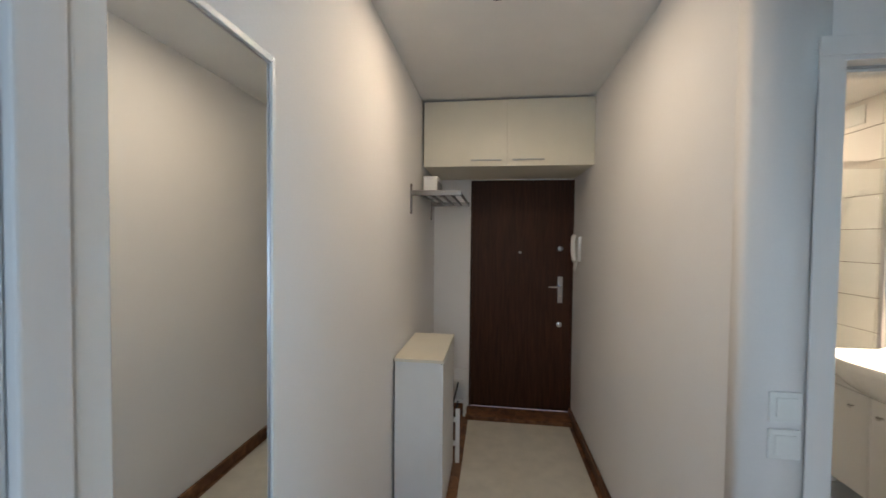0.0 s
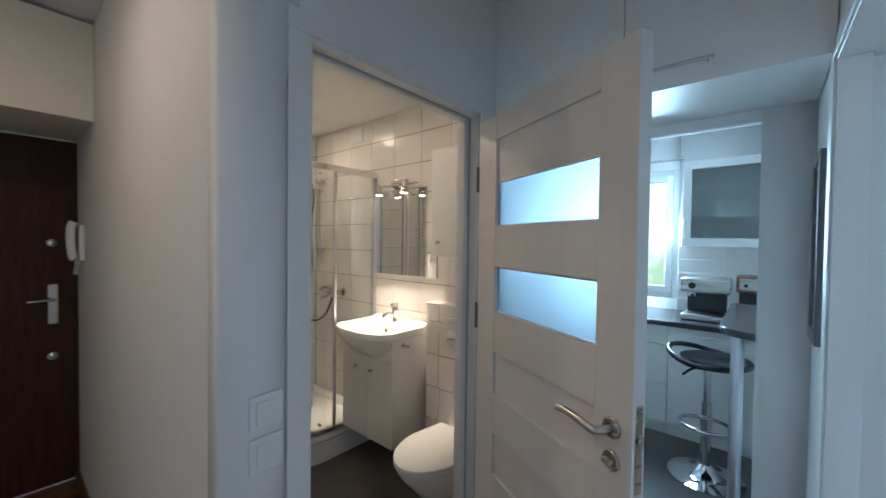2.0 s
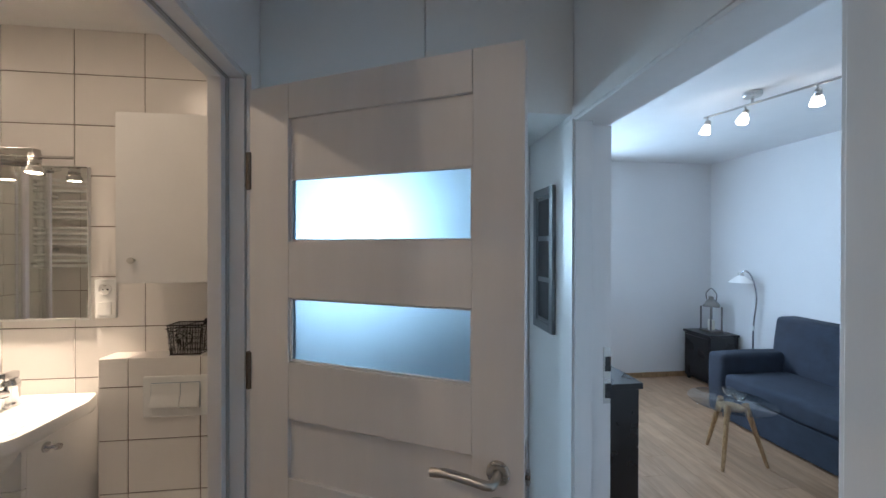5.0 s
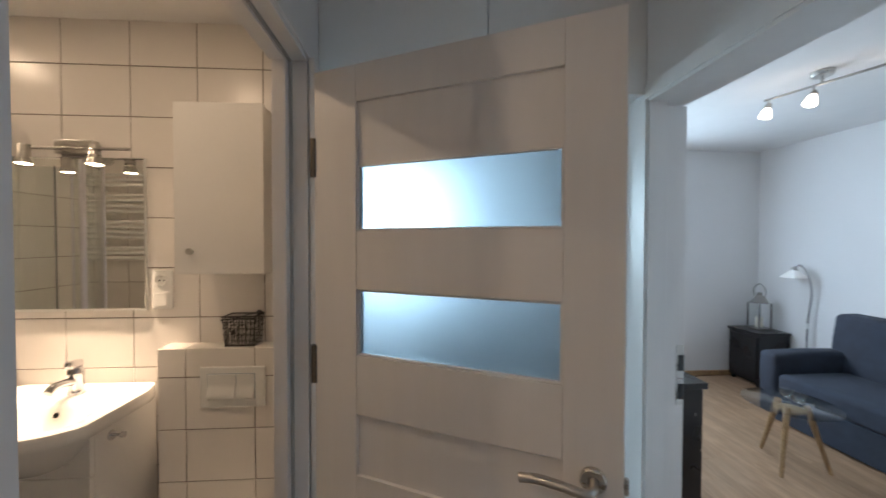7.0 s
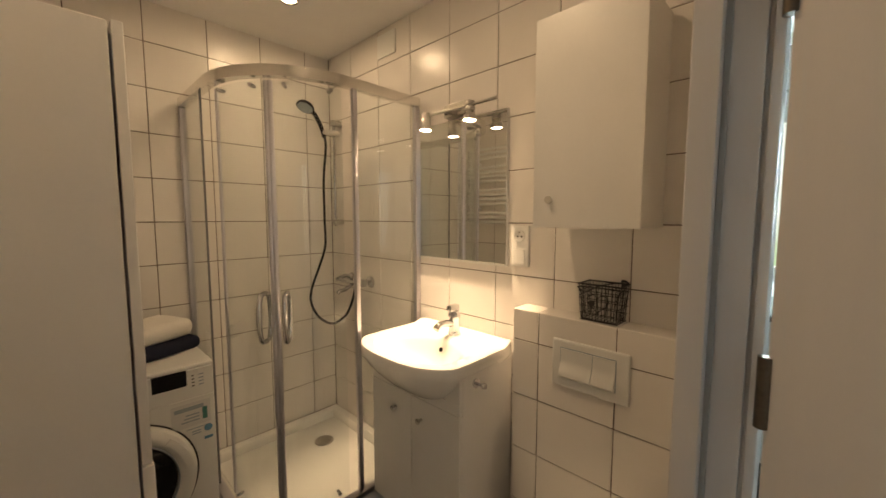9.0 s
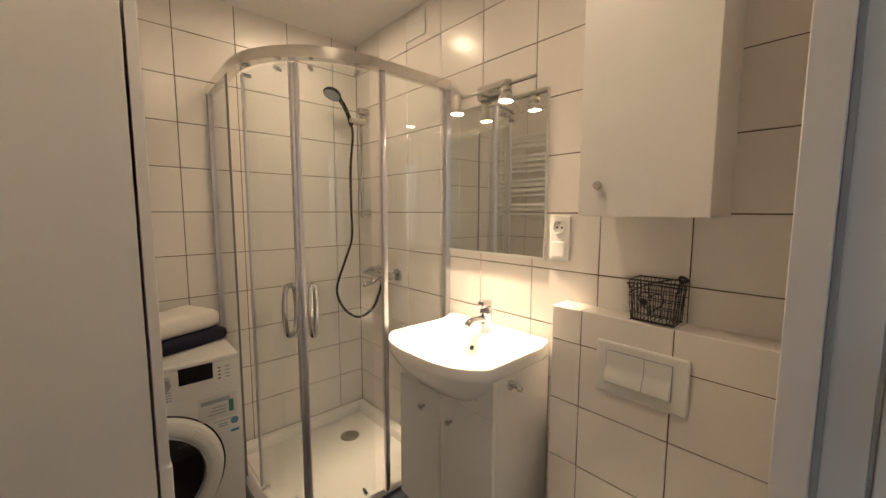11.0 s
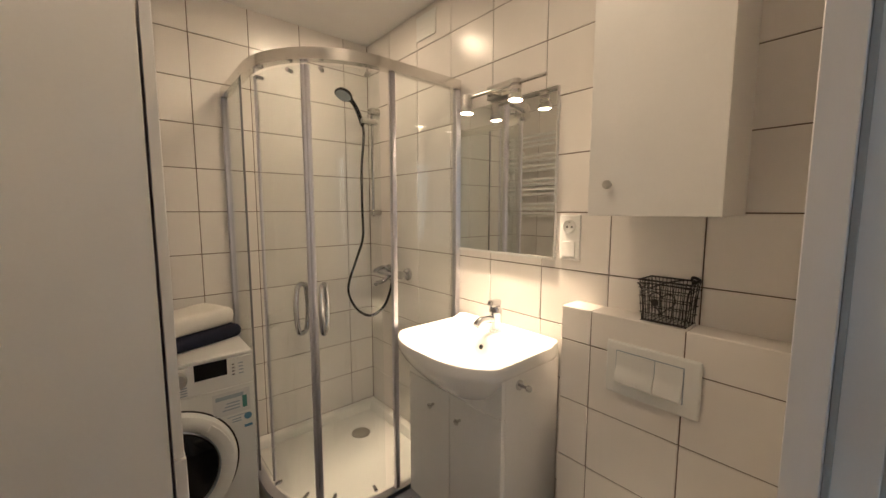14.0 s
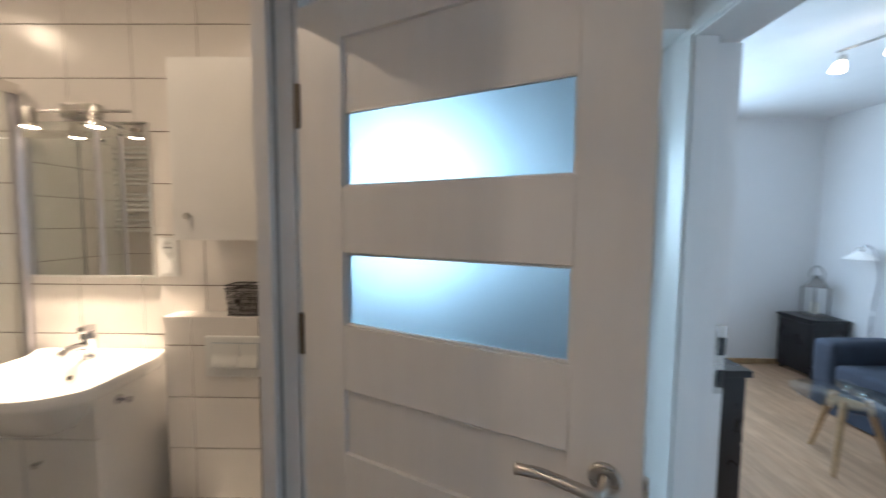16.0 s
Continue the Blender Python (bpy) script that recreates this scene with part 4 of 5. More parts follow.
part("label_sheet", bx((1.870, G0 + 0.0006, 0.655), (2.004, G1, 0.752)), GREYL, wm, "clear grey sticker")
part("label_bar", bx((1.880, G0, 0.722), (1.980, G0 + 0.0005, 0.738)), GREYP, wm)
for k in range(3):
    part("label_line", bx((1.902 + 0.008 * k, G0, 0.675 + 0.013 * k), (1.965, G0 + 0.0005, 0.680 + 0.013 * k)), GREYP, wm)
part("label_mark", bx((1.975, G0 - 0.0003, 0.672), (1.992, G0 + 0.0005, 0.722)), TEALP, wm)
part("round_sticker", lathe(bmesh.new(), [(0, 0.0016), (0.0145, 0.0016), (0.0145, 0)], (1.993, WY - 0.0002, 0.630), "-Y", 24), BLUEP, wm, "round blue sticker")
part("label_line", bx((1.918, G0, 0.642), (2.000, G1, 0.6445)), GREYP, wm)
for k in range(2):
    part("label_line", bx((1.935, G0, 0.618 + 0.010 * k), (1.968, G1, 0.622 + 0.010 * k)), GREYP, wm)
part("label_bar", bx((1.978, G0, 0.583), (2.008, G1, 0.594)), BLUEP, wm)


def towel(name, material, z0, z1, label, turn, x, y, hx, hy, n=4):
    bm = bmesh.new()
    h = (z1 - z0) / n
    for k in range(n):
        box(bm, (-hx + 0.003 * (k % 2), -hy, k * h), (hx - 0.004 * ((k + 1) % 2), hy, (k + 1) * h - 0.0004), h * 0.42, 3)
    bmesh.ops.subdivide_edges(bm, edges=[e for e in bm.edges if e.calc_length() > 0.1], cuts=5, use_grid_fill=True)
    for v in bm.verts:
        v.co.z += 0.006 * noise.noise(v.co * 7 + Vector((0, 0, z0))) * (v.co.z / (z1 - z0))
        v.co.x += 0.005 * noise.noise(v.co * 9 + Vector((4, 0, z0)))
        v.co.y += 0.005 * noise.noise(v.co * 8 + Vector((0, 7, z0)))
    bmesh.ops.transform(bm, matrix=pose(x, y, z0, 0, 0, turn), verts=bm.verts)
    return solid(name, bm, material, label, "towel")


towel("towel", TOWELB, WT + 0.001, 0.962, "folded navy blue towel on the washing machine", 22, 1.815, 5.235, 0.20, 0.115, 1)
towel("towel", TOWELW, 0.963, 1.042, "folded white terry towel lying on the navy one", 24, 1.80, 5.245, 0.195, 0.112, 1)

# tall cabinet
tc = thing("tall_cabinet", (1.55, 4.45, 0.012), "tall white bathroom cabinet beside the washing machine", "cabinet")
part("body", bx((1.395, 4.225, 0.012), (1.690, 4.70, 1.865), 0.002), LACQ, tc)
part("door", bx((1.6945, 4.222, 0.973), (1.713, 4.703, 1.868), 0.002), LACQ, tc)
part("door", bx((1.6945, 4.222, 0.060), (1.716, 4.703, 0.968), 0.002), LACQ, tc)

# towel radiator
rad = thing("towel_radiator", (1.43, 5.20, 1.82), "white tubular towel radiator on the tiled wall", "radiator")
for y in (4.985, 5.468):
    part("upright", bx((1.434, y - 0.016, 1.425), (1.459, y + 0.016, 2.10), 0.008), PLAST, rad)
for k, z in enumerate([1.450 + 0.0395 * q for q in range(17) if q not in (3, 8, 13)]):
    part("tube", cy((1.470, 4.965, z), (1.470, 5.488, z), 0.012, seg=12), PLAST, rad)
for y in (5.0, 5.40):
    for z in (1.5685, 1.964):
        part("wall_bracket", cy((1.3945, y, z), (1.470, y, z), 0.012, seg=12), PLAST, rad)

# ---- wall tiles ----
TILE_MESH = {}


def tile_field(parent, axis, plane, sign, u0, u1, v0, v1, gu, du, gv, dv, skip=None):
    """Glazed tiles, each a bevelled slab, on an upright wall. axis: the wall's normal; sign: the way it faces; (u, v): along the wall and up."""
    joint = 0.0037
    us = [u0] + sorted(gu + du * k for k in range(-30, 30) if u0 + 0.004 < gu + du * k < u1 - 0.004) + [u1]
    vs = [v0] + sorted(gv + dv * k for k in range(-30, 30) if v0 + 0.004 < gv + dv * k < v1 - 0.004) + [v1]
    for a, b in zip(us, us[1:]):
        for c, d in zip(vs, vs[1:]):
            if skip and skip(a, b, c, d):
                continue
            w, h = b - a - joint, d - c - joint
            key = (axis, sign, round(w, 3), round(h, 3))
            if key not in TILE_MESH:
                bm = bmesh.new()
                e = 0.0012
                back = [(-w / 2, -h / 2), (w / 2, -h / 2), (w / 2, h / 2), (-w / 2, h / 2)]
                rows = []
                for inset, depth in ((0, 0.0), (0, T - e), (e, T)):
                    ring = []
                    for p, q in back:
                        p, q = p - math.copysign(inset, p), q - math.copysign(inset, q)
                        dd = sign * depth
                        ring.append(bm.verts.new({"x": (dd, p, q), "y": (p, dd, q), "z": (p, q, dd)}[axis]))
                    rows.append(ring)
                for r, s in zip(rows, rows[1:]):
                    for k in range(4):
                        bm.faces.new((r[k], r[(k + 1) % 4], s[(k + 1) % 4], s[k]))
                bm.faces.new(rows[-1])
                TILE_MESH[key] = mesh_of("tile", bm, TILE, 20)
            ob = new("tile", TILE_MESH[key])
            uc, vc, p0 = (a + b) / 2, (c + d) / 2, plane - sign * T
            ob.location = {"x": (p0, uc, vc), "y": (uc, p0, vc), "z": (uc, vc, p0)}[axis]
            ob.parent = parent


obs = bpy.data.objects
box_in = structure("cistern_boxing", bx((FX + T, 3.391, 0.012), (BX1 + T - 0.0005, 4.021, 1.151)), GROUT, "tiled cistern boxing behind the toilet", "boxing")
tile_field(box_in, "x", FX, -1, 3.392, 4.025, 0.012, 1.155, 3.918, 0.267, 1.04, 0.21)
tile_field(box_in, "z", 1.155, 1, FX + 0.001, BX1, 3.392, 4.025, 9.0, 20.0, 3.918, 0.267)
tile_field(box_in, "y", 4.025, 1, FX + 0.001, BX1, 0.012, 1.153, 9.0, 20.0, 1.04, 0.21)
tile_field(obs["wall_bathroom_east"], "x", BX1, -1, BY0, BY1, 0.012, BCEIL, 3.914, 0.2663, 1.053, 0.2085, lambda a, b, c, d: b < 4.02 and d < 1.13)
tile_field(obs["wall_bathroom_back"], "y", BY1, -1, BX0, BX1, 0.012, BCEIL, 1.936, 0.2605, 1.053, 0.2085)
tile_field(obs["wall_bathroom_west"], "x", BX0 + T, 1, BY0, BY1, 0.012, BCEIL, 3.914, 0.2663, 1.053, 0.2085)
tile_field(obs["wall_bathroom_front"], "y", BY0, 1, 2.352, BX1, 0.012, BCEIL, 2.46, 0.2635, 1.053, 0.2085)

# ---- hall ----
structure("threshold", bx((0.37, 5.42, 0.0005), (1.285, HEND - 0.002, 0.03), 0.004), BROWN, "brown wooden threshold at the entrance door", "threshold")
runner = bmesh.new()
box(runner, (0.395, 1.5, 0.0005), (1.255, 5.405, 0.008), 0.003, 2)
solid("runner_rug", runner, RUG, "cream woven runner on the hall floor", "rug")

ed = thing("door_entrance", (0.85, 5.64, 0.03), "dark brown wood-veneer entrance door with steel locks", "door", kind="structure")
for nm, lo, hi in (("door_jamb", (0.372, 5.640, 0.0), (0.398, 5.72, 2.13)), ("door_jamb", (1.303, 5.640, 0.0), (1.328, 5.72, 2.13)), ("door_head", (0.372, 5.640, 2.1305), (1.328, 5.72, 2.149))):
    part(nm, bx(lo, hi, 0.002), EDOOR, ed)
part("leaf", bx((0.399, 5.655, 0.032), (1.302, 5.705, 2.129), 0.003), EDOOR, ed)
part("trim", bx((1.3085, 5.622, 0.03), (1.3095, 5.6385, 2.14)), LACQ, ed)
part("trim", bx((0.377, 5.634, 2.132), (1.305, 5.6395, 2.146), 0.001), LACQ, ed)
part("trim", bx((0.372, 5.634, 0.031), (0.386, 5.6395, 2.1315), 0.001), LACQ, ed)
DY = 5.655
part("peephole", lathe(bmesh.new(), [(0, 0.004), (0.007, 0.004), (0.012, 0.0)], (0.84, DY, 1.475), "-Y", 18), STEEL, ed)
for z in (1.513, 0.825):
    part("lock_rosette", lathe(bmesh.new(), [(0, 0.016), (0.012, 0.016), (0.024, 0.010), (0.027, 0.0)], (1.195, DY, z), "-Y", 24), CHROME, ed)
hp = part("handle_plate", bx((1.175, DY - 0.010, 1.02), (1.222, DY, 1.262), 0.008), CHROME, ed, "chrome handle plate")
part("lever", tube(bmesh.new(), [(1.198, DY - 0.008, 1.17), (1.196, DY - 0.048, 1.17), (1.17, DY - 0.055, 1.17), (1.09, DY - 0.055, 1.168)], 0.009, 12), CHROME, hp)
part("cylinder", lathe(bmesh.new(), [(0, 0.006), (0.010, 0.006), (0.011, 0)], (1.198, DY - 0.010, 1.085), "-Y", 16), STEEL, hp)


def bar_handle(name, a, b, out, parent):
    """A slim bar pull on two feet; out: the way it stands off."""
    a, b, o = Vector(a), Vector(b), Vector(out)
    bm = cyl(bmesh.new(), a + o, b + o, 0.006, seg=12)
    d = (b - a)
    for t in (0.1, 0.9):
        cyl(bm, a + d * t, a + d * t + o, 0.005, seg=10)
    return part(name, bm, STEEL, parent, "brushed steel bar handle")


hc = thing("overhead_cabinet", (0.686, 5.3, 2.14), "cream overhead cabinet with two doors above the entrance", "cabinet")
part("body", bx((0.06, 4.999, 2.140), (1.308, 5.637, 2.625), 0.001), CREAM, hc)
for x0, x1, h0, h1 in ((0.062, 0.6845, 0.42, 0.643), (0.6875, 1.308, 0.726, 0.954)):
    dr = part("door", bx((x0, 4.98, 2.136), (x1, 4.998, 2.624), 0.0015), CREAM, hc)
    bar_handle("handle", (h0, 4.98, 2.176), (h1, 4.98, 2.176), (0, -0.028, 0), dr)

sc_ = thing("shoe_cabinet", (0.19, 4.45, 0), "narrow white shoe cabinet standing against the hall wall", "cabinet")
part("body", bx((0.062, 4.164, 0.0), (0.318, 4.738, 0.908), 0.0015), LACQ, sc_)
# white slab too; the cream colour paints the warm lamplight on it
part("top", bx((0.056, 4.158, 0.9085), (0.334, 4.742, 0.927), 0.002), CREAM, sc_)
for z0, z1 in ((0.03, 0.458), (0.462, 0.90)):
    part("flap_door", bx((0.3185, 4.162, z0), (0.333, 4.739, z1), 0.0015), LACQ, sc_)

rk = thing("shoe_rack", (0.22, 5.1, 0), "white wooden shoe rack with dark metal rods", "shoe rack")
for y in (4.765, 5.47):
    top = 0.385 if y < 5 else 0.43
    for x in (0.12, 0.345):
        part("post", bx((x, y, 0.001), (x + 0.03, y + 0.022, top), 0.003), LACQ, rk)
    for z in (0.12, 0.29):
        part("cross_rail", bx((0.1505, y + 0.002, z), (0.3445, y + 0.02, z + 0.035), 0.003), LACQ, rk)
part("end_panel", bx((0.1505, 5.474, 0.33), (0.3445, 5.488, 0.425), 0.002), LACQ, rk)
for x, dz in ((0.17, 0.03), (0.235, 0.015), (0.30, 0.0)):
    for z in (0.135, 0.305):
        part("rod", cy((x, 4.776, z + dz * 0.3), (x, 5.482, z + dz * 0.3), 0.007, seg=10), DKMETAL, rk)

sh = thing("hat_shelf", (0.2, 5.0, 1.9), "wall-mounted hat shelf of slim metal rods", "shelf")
for y in (4.60, 5.42):
    part("wall_plate", bx((0.0455, y - 0.012, 1.755), (0.056, y + 0.012, 1.955), 0.002), DKSTEEL, sh)
    part("arm", bx((0.0565, y - 0.010, 1.875), (0.385, y + 0.010, 1.91), 0.003), DKSTEEL, sh)
for x in (0.10, 0.17, 0.24, 0.31, 0.375):
    part("rod", cy((x, 4.611, 1.892), (x, 5.409, 1.892), 0.010, seg=12), DKSTEEL, sh)
bxn = thing("storage_box", (0.13, 4.95, 1.905), "white cardboard box on the hat shelf", "box")
part("carton", bx((0.100, 4.78, 1.903), (0.195, 5.04, 2.015), 0.002), LACQ, bxn)
part("lid", bx((0.097, 4.777, 2.0155), (0.198, 5.043, 2.033), 0.002), LACQ, bxn)
# makes the side facing the hall dark grey
part("dark_side", bx((0.1952, 4.80, 1.91), (0.1975, 5.03, 2.005), 0.0008), GREYFR, bxn, "dark grey sheet over the side")

ph = thing("intercom_phone", (1.29, 5.40, 1.53), "white wall-mounted intercom handset with a coiled cord", "intercom")
part("base", bx((1.285, 5.345, 1.415), (1.3095, 5.435, 1.62), 0.006), PLAST, ph)
part("handset", tube(bmesh.new(), [(1.268, 5.39, 1.635), (1.255, 5.39, 1.60), (1.255, 5.39, 1.50), (1.262, 5.39, 1.44), (1.27, 5.39, 1.425)], 0.020, 12), PLAST, ph)
cord = [(1.277 + 0.010 * math.cos(1.9 * k) + 0.004, 5.39 + 0.05 * math.sin(math.pi * k / 24) + 0.010 * math.sin(1.9 * k), 1.425 - 0.085 * math.sin(math.pi * k / 24) - 0.0005 * k) for k in range(25)]
part("cord", tube(bmesh.new(), cord, 0.004, 6, 3), PLAST, ph)


def switch(z, group):
    sw = thing("light_switch", (1.413, BF, z), "square white light switch on the wall", "switch", group=group)
    part("plate", bx((1.371, BF - 0.010, z - 0.043), (1.455, BF - 0.0005, z + 0.043), 0.004), PLAST, sw)
    part("rocker", bx((1.386, BF - 0.014, z - 0.028), (1.440, BF - 0.0102, z + 0.028), 0.002), PLAST, sw)


switch(1.128, "switches by the bathroom door")
switch(1.022, "switches by the bathroom door")

hm = thing("hall_mirror", (0.05, 2.82, 1.2), "tall hall mirror with a slim white frame", "mirror")
part("mirror_glass", bx((0.0455, 2.605, 0.35), (0.0515, 2.998, 2.010), 0.001), MIRROR, hm)
for lo, hi in (((2.9985, 0.330), (3.014, 2.028)), ((2.558, 0.330), (2.6045, 2.028)), ((2.6047, 2.0105), (2.9983, 2.028)), ((2.6047, 0.330), (2.9983, 0.3495))):
    part("frame_bar", bx((0.0457, *lo), (0.060, *hi), 0.003), LACQ, hm)
for lo, hi in (((2.9945, 0.3535), (2.9983, 2.0065)), ((2.6047, 0.3535), (2.6085, 2.0065)), ((2.6047, 2.0067), (2.9983, 2.0103)), ((2.6047, 0.3497), (2.9983, 0.3533))):
    part("inner_trim", bx((0.0517, *lo), (0.0545, *hi), 0.0005), ALU, hm)
d2 = thing("door_2", (0.045, 2.15, 0), "white closed side-room door with its casing", "door", kind="structure")
part("casing", bx((0.0455, 2.490, 0), (0.072, 2.547, 2.13), 0.004), DOORW, d2)
part("casing", bx((0.0455, 1.70, 0), (0.072, 1.755, 2.13), 0.004), DOORW, d2)
part("casing_head", bx((0.0455, 1.7555, 2.075), (0.072, 2.4895, 2.13), 0.004), DOORW, d2)
part("leaf", bx((0.0455, 1.757, 0.008), (0.058, 2.488, 2.073), 0.003), DOORW, d2)


def picture(x0, x1, z0, z1, label):
    pf = thing("picture_frame", ((x0 + x1) / 2, SW1, (z0 + z1) / 2), label, "picture", group="framed pictures")
    w = 0.035
    for lo, hi in (((x0, z0), (x0 + w, z1)), ((x1 - w, z0), (x1, z1)), ((x0 + w, z0), (x1 - w, z0 + w)), ((x0 + w, z1 - w), (x1 - w, z1))):
        part("frame_bar", bx((lo[0], SW1 + 0.0008, lo[1]), (hi[0], SW1 + 0.018, hi[1]), 0.003), GREYFR, pf)
    part("mount", bx((x0 + w, SW1 + 0.0008, z0 + w), (x1 - w, SW1 + 0.009, z1 - w)), GREYFR, pf, "grey mount")
    h = (z1 - z0 - 2 * w - 0.04) / 3
    for k in range(3):
        a = z0 + w + 0.01 + k * (h + 0.01)
        part("print", bx((x0 + w + 0.012, SW1 + 0.0092, a + 0.006), (x1 - w - 0.012, SW1 + 0.0115, a + h - 0.006)), DKPIC, pf, "dark square print")
    return pf


picture(2.597, 2.806, 1.243, 1.848, "narrow grey picture frame with three dark prints")
picture(1.335, 1.544, 1.225, 1.828, "narrow grey picture frame with three dark prints")

# ---- bathroom door, standing open ----
DM = Matrix(((-0.456, 0.890, 0, 2.273), (-0.890, -0.456, 0, 3.265), (0, 0, 1, 0), (0, 0, 0, 1)))
d1 = thing("door_1", (2.273, 3.265, 0), "white panelled bathroom door with two frosted panes, standing open", "door", kind="structure")


def dpart(name, bm, material, parent=d1, label=""):
    bmesh.ops.transform(bm, matrix=DM, verts=bm.verts)
    return part(name, bm, material, parent, label)


LW, LT = 0.754, 0.040
S0, S1 = 0.120, 0.637


def stile(a, b):
    return bx((a, 0, 0.012), (b, LT, 2.04), 0.002)


dpart("stile", stile(-0.016, S0), DOORW)
dpart("stile", stile(S1, LW), DOORW)
for z0, z1 in ((1.944, 2.04), (1.457, 1.610), (1.127, 1.283), (0.810, 0.966), (0.490, 0.650), (0.012, 0.330)):
    dpart("rail", bx((S0 + 0.0003, 0.0005, z0), (S1 - 0.0003, LT - 0.0005, z1), 0.0015), DOORW)
for z0, z1 in ((1.781, 1.944), (0.966, 1.127), (0.650, 0.810), (0.330, 0.490)):
    dpart("panel", bx((S0 - 0.001, 0.011, z0 - 0.001), (S1 + 0.001, LT - 0.011, z1 + 0.001)), DOORW)
for z0, z1 in ((1.610, 1.781), (1.283, 1.457)):
    dpart("glass_pane", bx((S0 - 0.002, 0.014, z0 - 0.002), (S1 + 0.002, 0.020, z1 + 0.002)), FROST, label="frosted glass pane")
    bead = bmesh.new()
    for lo, hi in (((S0, z0), (S0 + 0.006, z1)), ((S1 - 0.006, z0), (S1, z1)), ((S0 + 0.006, z0), (S1 - 0.006, z0 + 0.006)), ((S0 + 0.006, z1 - 0.006), (S1 - 0.006, z1))):
        box(bead, (lo[0], 0.006, lo[1]), (hi[0], 0.0138, hi[1]), 0.002)
    dpart("glazing_bead", bead, DOORW)
HS = LW - 0.056
for side, y in ((-1, 0.0), (1, LT)):
    ax = "-Y" if side < 0 else "Y"
    rose = dpart("handle_rose", lathe(bmesh.new(), [(0.011, 0.011), (0.023, 0.010), (0.026, 0.007), (0.026, 0.0)], (HS, y, 1.102), ax, 28), STEEL)
    o = side
    dpart("lever", tube(bmesh.new(), [(HS, y, 1.102), (HS, y + o * 0.040, 1.102), (HS - 0.012, y + o * 0.055, 1.102), (HS - 0.055, y + o * 0.056, 1.107), (HS - 0.10, y + o * 0.056, 1.110), (HS - 0.138, y + o * 0.054, 1.104)], 0.0098, 14), STEEL, rose, "curved brushed steel lever")
    key = dpart("lock_rose", lathe(bmesh.new(), [(0, 0.006), (0.010, 0.006), (0.023, 0.010), (0.026, 0.007), (0.026, 0.0)], (HS, y, 1.022), ax, 28), STEEL)
    dpart("thumb_turn", bx((HS - 0.013, min(y + o * 0.008, y + o * 0.024), 1.016), (HS + 0.013, max(y + o * 0.008, y + o * 0.024)  , 1.028), 0.003), STEEL, key)
lk = dpart("lock_plate", bx((LW - 0.0005, 0.010, 0.965), (LW + 0.0015, 0.032, 1.175), 0.001), STEEL)
dpart("latch", bx((LW + 0.0016, 0.014, 1.075), (LW + 0.010, 0.028, 1.108), 0.003), STEEL, lk)
for z in (1.81, 1.245):
    hg = dpart("hinge", cy((-0.0195, 0.001, z - 0.052), (-0.0195, 0.001, z + 0.052), 0.0092, seg=14), BRONZE, label="dark bronze hinge")
    dpart("hinge_leaf", bx((-0.022, 0.012, z - 0.04), (-0.0162, 0.0155, z + 0.04), 0.001), BRONZE, hg)

# overhead cabinet in the passage
oc = thing("passage_cabinet", (2.67, 2.77, 2.075), "white overhead cabinet with two doors spanning the passage", "cabinet")
part("body", bx((2.466, 2.234, 2.078), (2.898, 3.292, 2.630), 0.001), LACQ, oc)
for y0, y1, h0, h1 in ((2.233, 2.7685, 2.50, 2.70), (2.7715, 3.308, 2.88, 3.12)):
    dr = part("door", bx((2.446, y0, 2.074), (2.4645, y1, 2.628), 0.0015), LACQ, oc)
    bar_handle("handle", (2.446, h0, 2.135), (2.446, h1, 2.135), (-0.03, 0, 0), dr)

# ---- living room ----
fl = structure("floor_living", bx((1.42, -1.13, -0.004), (5.42, SW0, 0.004)), GROUT, "light oak laminate floor", "floor")
random.seed(11)
PW, PL = 0.193, 1.285
row = 0
y = -1.13
while y < SW0 - 0.01:
    y1 = min(y + PW, SW0)
    x = 1.42 - random.uniform(0.1, 1.2)
    while x < 5.42:
        a, b = max(x, 1.42), min(x + PL, 5.42)
        if b - a > 0.02:
            pk = part("plank", bx((-(b - a) / 2 + 0.0005, -(y1 - y) / 2 + 0.0005, 0), ((b - a) / 2 - 0.0005, (y1 - y) / 2 - 0.0005, 0.008), 0.0008, 1), PLANK, None)
            pk.location = ((a + b) / 2, (y + y1) / 2, 0.004)
            pk.parent = fl
        x += PL
    y = y1
structure("floor_sill_living", bx((1.42, SW0, 0.0005), (2.426, SW1, 0.011)), PLANK, "oak laminate strip in the doorway", "threshold")

sofa = thing("sofa", (3.46, -0.6, 0.012), "dark blue fabric sofa with low arms", "sofa")
X0, X1 = 2.48, 4.44
YF, YB = -0.12, -1.03
part("base", bx((X0 + 0.02, YB + 0.05, 0.06), (X1 - 0.02, YF - 0.03, 0.27), 0.02, 3), SOFA, sofa)
part("front_flap", bx((X0 + 0.15, YF - 0.03, 0.03), (X1 - 0.15, YF - 0.012, 0.275), 0.006), SOFA, sofa)


